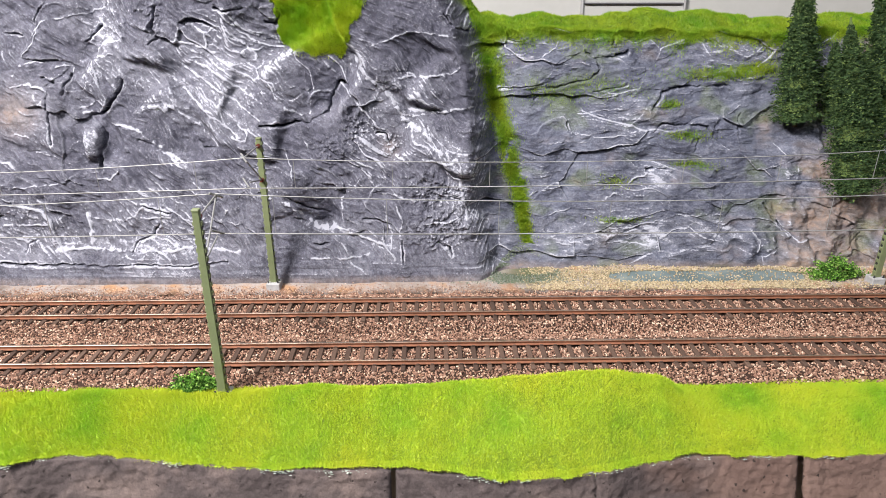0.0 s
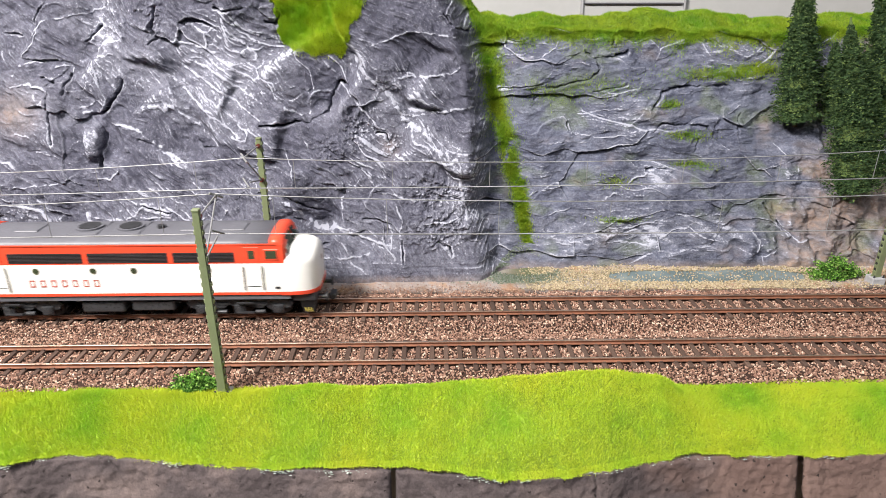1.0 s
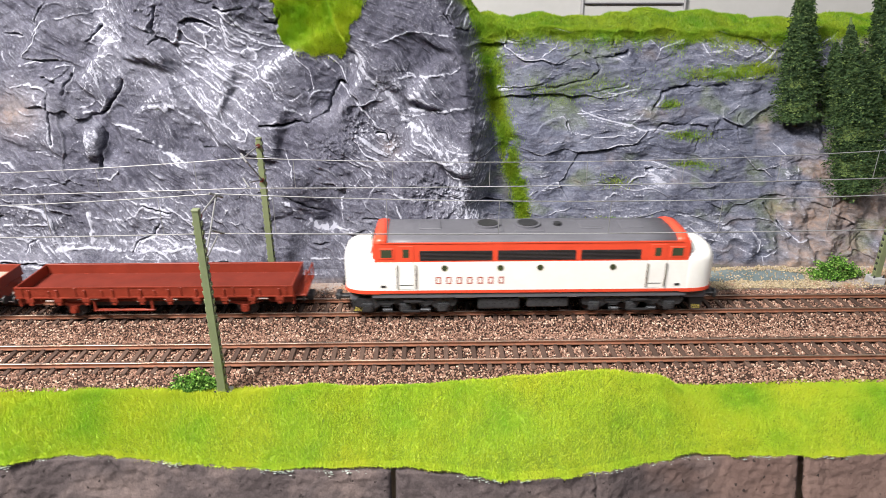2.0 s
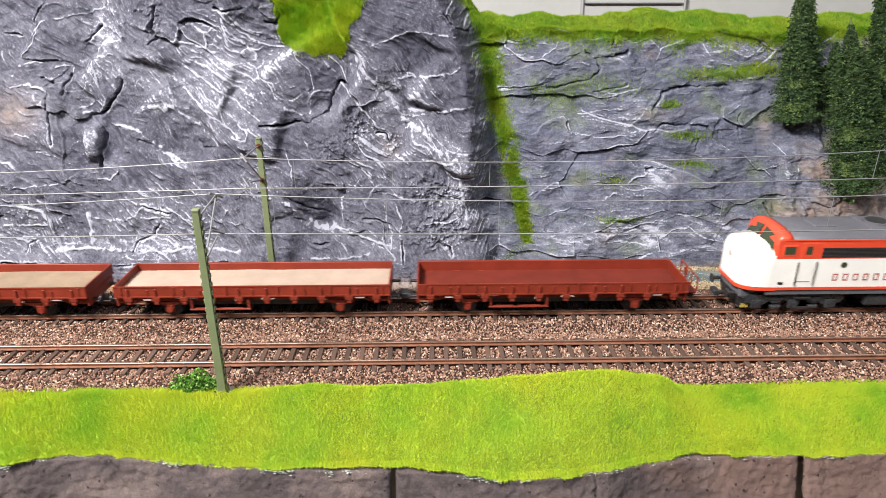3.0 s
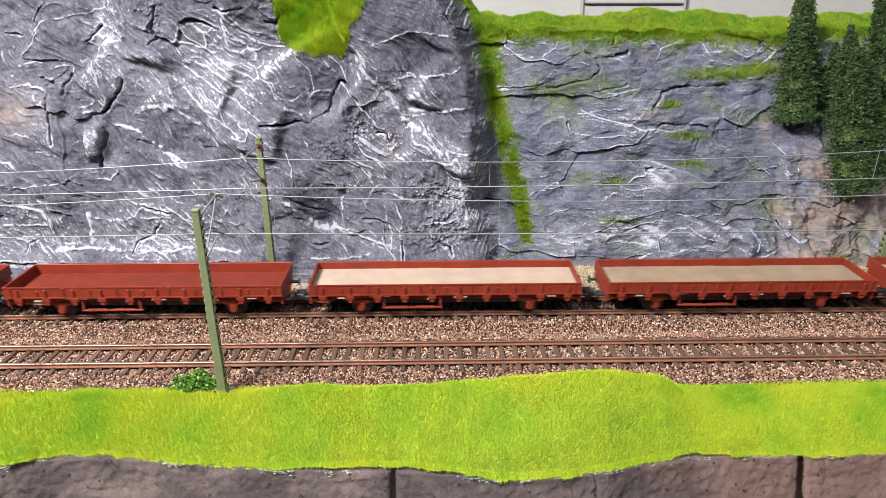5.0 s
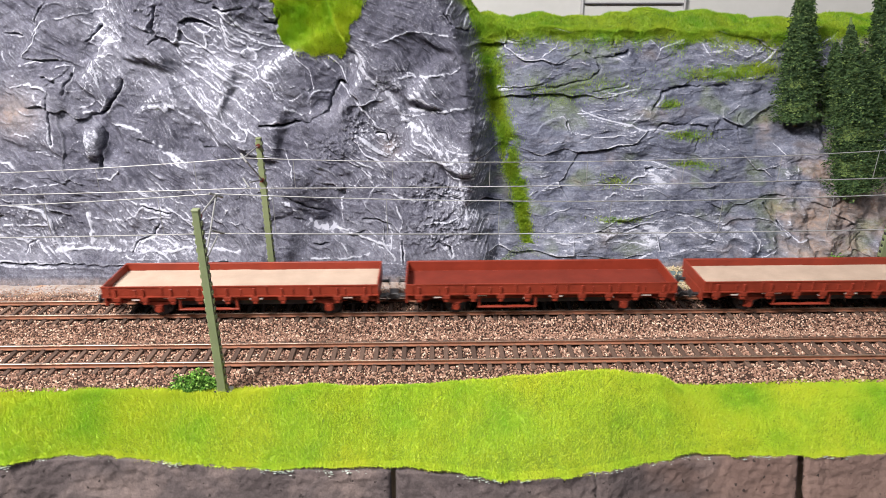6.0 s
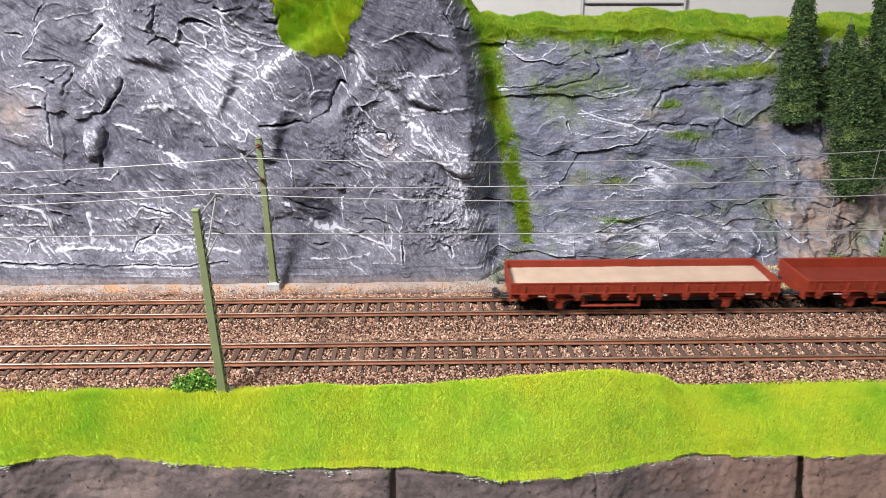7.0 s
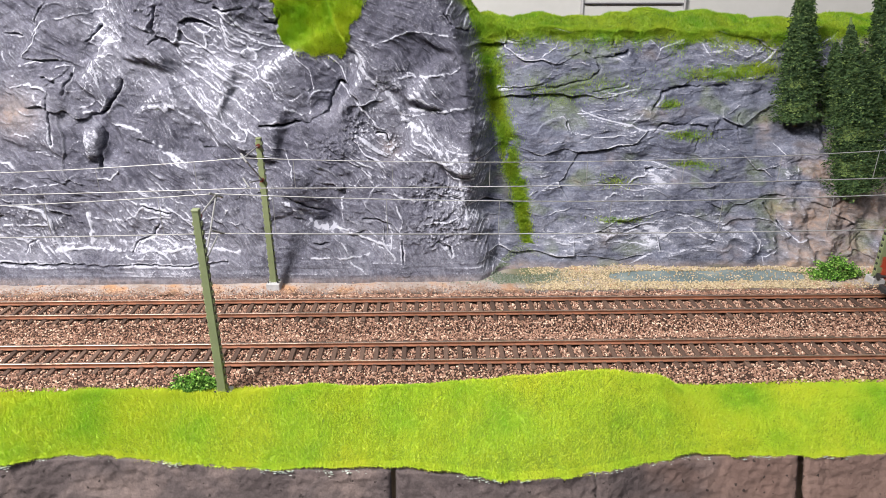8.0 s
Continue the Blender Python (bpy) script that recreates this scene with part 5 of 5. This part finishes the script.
            part("buffer", bm, DARK, ob)
        bm = box(B(), *sorted((s * 96, s * 110)), -1.4, 1.4, 5.6, 7.2, .3)
        box(bm, *sorted((s * 107, s * 110.5)), -3.4, 3.4, 5.6, 9, .4)
        part("coupling", bm, DARK, ob)
        # bogie
        ends = set(ob.children) - before
        xb = -66 if s < 0 else 59.5
        bm = B()
        for y in (-1, 1):
            prism(bm, [(xb - 29, 9.5), (xb - 26, 11.5), (xb + 26, 11.5), (xb + 29, 9.5), (xb + 27, 6.5), (xb + 17, 5), (xb + 13, 8), (xb + 5, 8), (xb, 5.5), (xb - 5, 8), (xb - 13, 8), (xb - 17, 5), (xb - 27, 6.5)], y * 12.6, y * 14.2)
        part("bogie_frame", bm, IRON, ob, "grey cast bogie side frame")
        for xa in (-21, 0, 21):
            for y in (-1, 1):
                bm = box(B(), xb + xa - 3, xb + xa + 3, *sorted((y * 13.8, y * 15.4)), 3.2, 8.6, .7, 2)
                rod(bm, (xb + xa, y * 15.2, 5.8), (xb + xa, y * 16, 5.8), 1.7, 12)
                part("axle_box", bm, IRON, ob)
            WHEELS.append((wheelset(ob, xb + xa, 6.0, 0), 6.0))
        for xa in (-10.5, 10.5):
            for y in (-1, 1):
                bm = B()
                for k in range(4):
                    box(bm, xb + xa - 5 + k, xb + xa + 5 - k, *sorted((y * 14, y * 15)), 9.2 - k * .9, 9.8 - k * .9)
                part("spring", bm, IRON, ob)
                part("brake_cylinder", rod(B(), (xb + xa - 2, y * 14.4, 4.2), (xb + xa + 3, y * 14.4, 4.2), 1.2, 10), IRON, ob)
        for y in (-1, 1):
            part("step", box(box(B(), xb + 3.5 - 4.5, xb + 3.5 + 4.5, *sorted((y * 15.5, y * 17)), 4, 4.8), xb + 3.5 - 4.5, xb + 3.5 + 4.5, *sorted((y * 15.8, y * 17)), 10, 10.7), DARK, ob)
        bogies = set(ob.children)
        # cab side: door, windows, grab rails
        for y in (-1, 1):
            yo, yi = y * (H + .12), y * (H - .6)
            xd = 69.6 * s
            door = part("cab_door", box(B(), xd - 4.1, xd + 4.1, *sorted((yo, yi)), 18.2, 34.1, .1), WHITE, ob, "white cab door")
            part("door_upper", box(B(), xd - 4.1, xd + 4.1, *sorted((yo, yi)), 34.3, 43.4, .1), RED, ob)
            part("door_window", box(B(), xd - 1.9, xd + 1.9, *sorted((yo + y * .06, yi)), 36.6, 41.8, .3), GLASS, door, "small dark cab window")
            part("sill_plate", box(B(), xd - 3.6, xd + 3.6, *sorted((yo + y * .1, yi)), 20.6, 21.0), IRON, door)
            for g in (-5, 5):
                part("grab_rail", rod(B(), (xd + g, y * (H + .7), 19), (xd + g, y * (H + .7), 33), .3, 6), STEEL, door)
            xw = s * 80
            sash = part("side_window_frame", box(B(), xw - 3.9, xw + 3.9, *sorted((y * (H + .18), yi)), 36.0, 42.2, .3), RED, ob)
            part("side_window", box(B(), xw - 3.2, xw + 3.2, *sorted((y * (H + .26), yi)), 36.7, 41.6, .3), GLASS, sash, "dark cab side window")
            part("lamp_bracket", box(B(), s * 82 - 1.4, s * 82 + 1.4, *sorted((y * (H + .3), yi)), 19.4, 20.6, .1), DARK, ob)
        # the rear cab sits a little closer to the middle
        if s < 0:
            for piece in ends | (set(ob.children) - bogies):
                piece.location.x += 4.5 * MM
    for y in (-1, 1):
        yo, yi = y * (H + .1), y * (H - .8)
        # dark louvred grilles in the red band
        for a, b in ((-57.8, -19.0), (-16.2, 25.6), (28.4, 60.6)):
            grille = part("grille", box(B(), a, b, *sorted((yo - y * .15, yi)), 35.0, 40.6), LOUVRE, ob, "dark louvred intake grille")
            for k in range(7):
                part("grille_slat", box(B(), a, b, *sorted((yo, yi)), 35.2 + k * .78, 35.5 + k * .78), LOUVRE, grille)
        for x in (-44.6, -14.6, 6.8, 46.0):
            rim = part("porthole_rim", rod(B(), (x, y * (H - .3), 30.7), (x, y * (H + .25), 30.7), 1.75, 18), STEEL, ob)
            part("porthole", rod(B(), (x, y * (H - .3), 30.7), (x, y * (H + .35), 30.7), 1.4, 18), GLASS, rim, "round dark porthole")
        # the maker's name as plain red shapes
        for k in range(7):
            x = (-49.6 + 5.65 * k) * (1 if y < 0 else -1)
            bm = B()
            for xa, xb, za, zb in ((.3, .95, 21.3, 25.4), (2.55, 3.2, 21.3, 25.4), (.95, 2.55, 24.75, 25.4), (.95, 2.55, 21.3, 21.95)):
                box(bm, x + xa, x + xb, *sorted((yo, yi)), za, zb)
            part("lettering_bar", bm, LETTER, ob, "plain red shape of a company mark")
        part("side_sill", box(B(), -84, 88, *sorted((y * (H - .6), y * (H - 2.5))), 12.8, 15.7), ROOFGREY, ob)
    part("underframe", box(B(), -88, 88, -13, 13, 11.5, 15.6), DARK, ob)
    part("fuel_tank", box(B(), -26, -3, -15.2, 15.2, 4.4, 11.6, 1.2, 2), IRON, ob, "dark grey fuel tank")
    part("battery_box", box(B(), 1, 24, -15.2, 15.2, 5.4, 11.6, .8), IRON, ob)
    # roof equipment
    for x in (-20.5, 1.5):
        fan = part("roof_fan", rod(B(), (x, 0, 48), (x, 0, 49.9), 7, 28), ROOFGREY, ob)
        part("fan_guard", rod(B(), (x, 0, 49.8), (x, 0, 50.2), 5.6, 24), DARK, fan)
        part("fan_surround", box(B(), x - 8, x + 8, -10, 10, 46.6, 48.9, .6, 2), ROOFGREY, fan)
    for x in (-52, 36, 58):
        part("roof_hatch", box(B(), x - 6, x + 6, -6, 6, 47.6, 49.2, .4), ROOFGREY, ob)
    part("exhaust", rod(B(), (18, 0, 47.6), (18, 0, 50), 2.2, 14), DARK, ob)
    return ob


ENGINE = loco()
TRAIN = [(ENGINE, -63.1 - SPEED * 1.5)]
first = wagon("red-brown low-sided goods wagon, empty", None)
x_last = -1.9 - SPEED * 6.5
for i, (label, load) in enumerate((("red-brown low-sided goods wagon, empty", None), ("red-brown low-sided goods wagon loaded with pale sand", SAND),
                                   ("red-brown low-sided goods wagon loaded with greyish sand", SAND2), ("red-brown low-sided goods wagon loaded with pale sand", SAND),
                                   ("red-brown low-sided goods wagon, empty", None), ("red-brown low-sided goods wagon loaded with pale sand, last in the train", SAND))):
    w = first if i == 0 else wagon(label, load)
    TRAIN.append((w, x_last + 163.8 * (5 - i)))

brake_platform(TRAIN[1][0], 1)


def gain(t):
    """The train runs a little faster at the end."""
    return 10.0 * max(0.0, t - 6.5)


def motions():
    """The train rolls by and its wheels turn."""
    for thing, start in TRAIN:
        walk(thing, [(k * .5, pose((start + SPEED * k * .5 + gain(k * .5)) * MM, 0, 0)) for k in range(17)])
    for wheel, radius in WHEELS:
        x, z = wheel.location.x, wheel.location.z
        step = 360 * SPEED / 30 / (6.28318 * radius)
        walk(wheel, [(k / 30, pose(x, 0, z, 0, step * k, 0)) for k in range(241)])


motions()
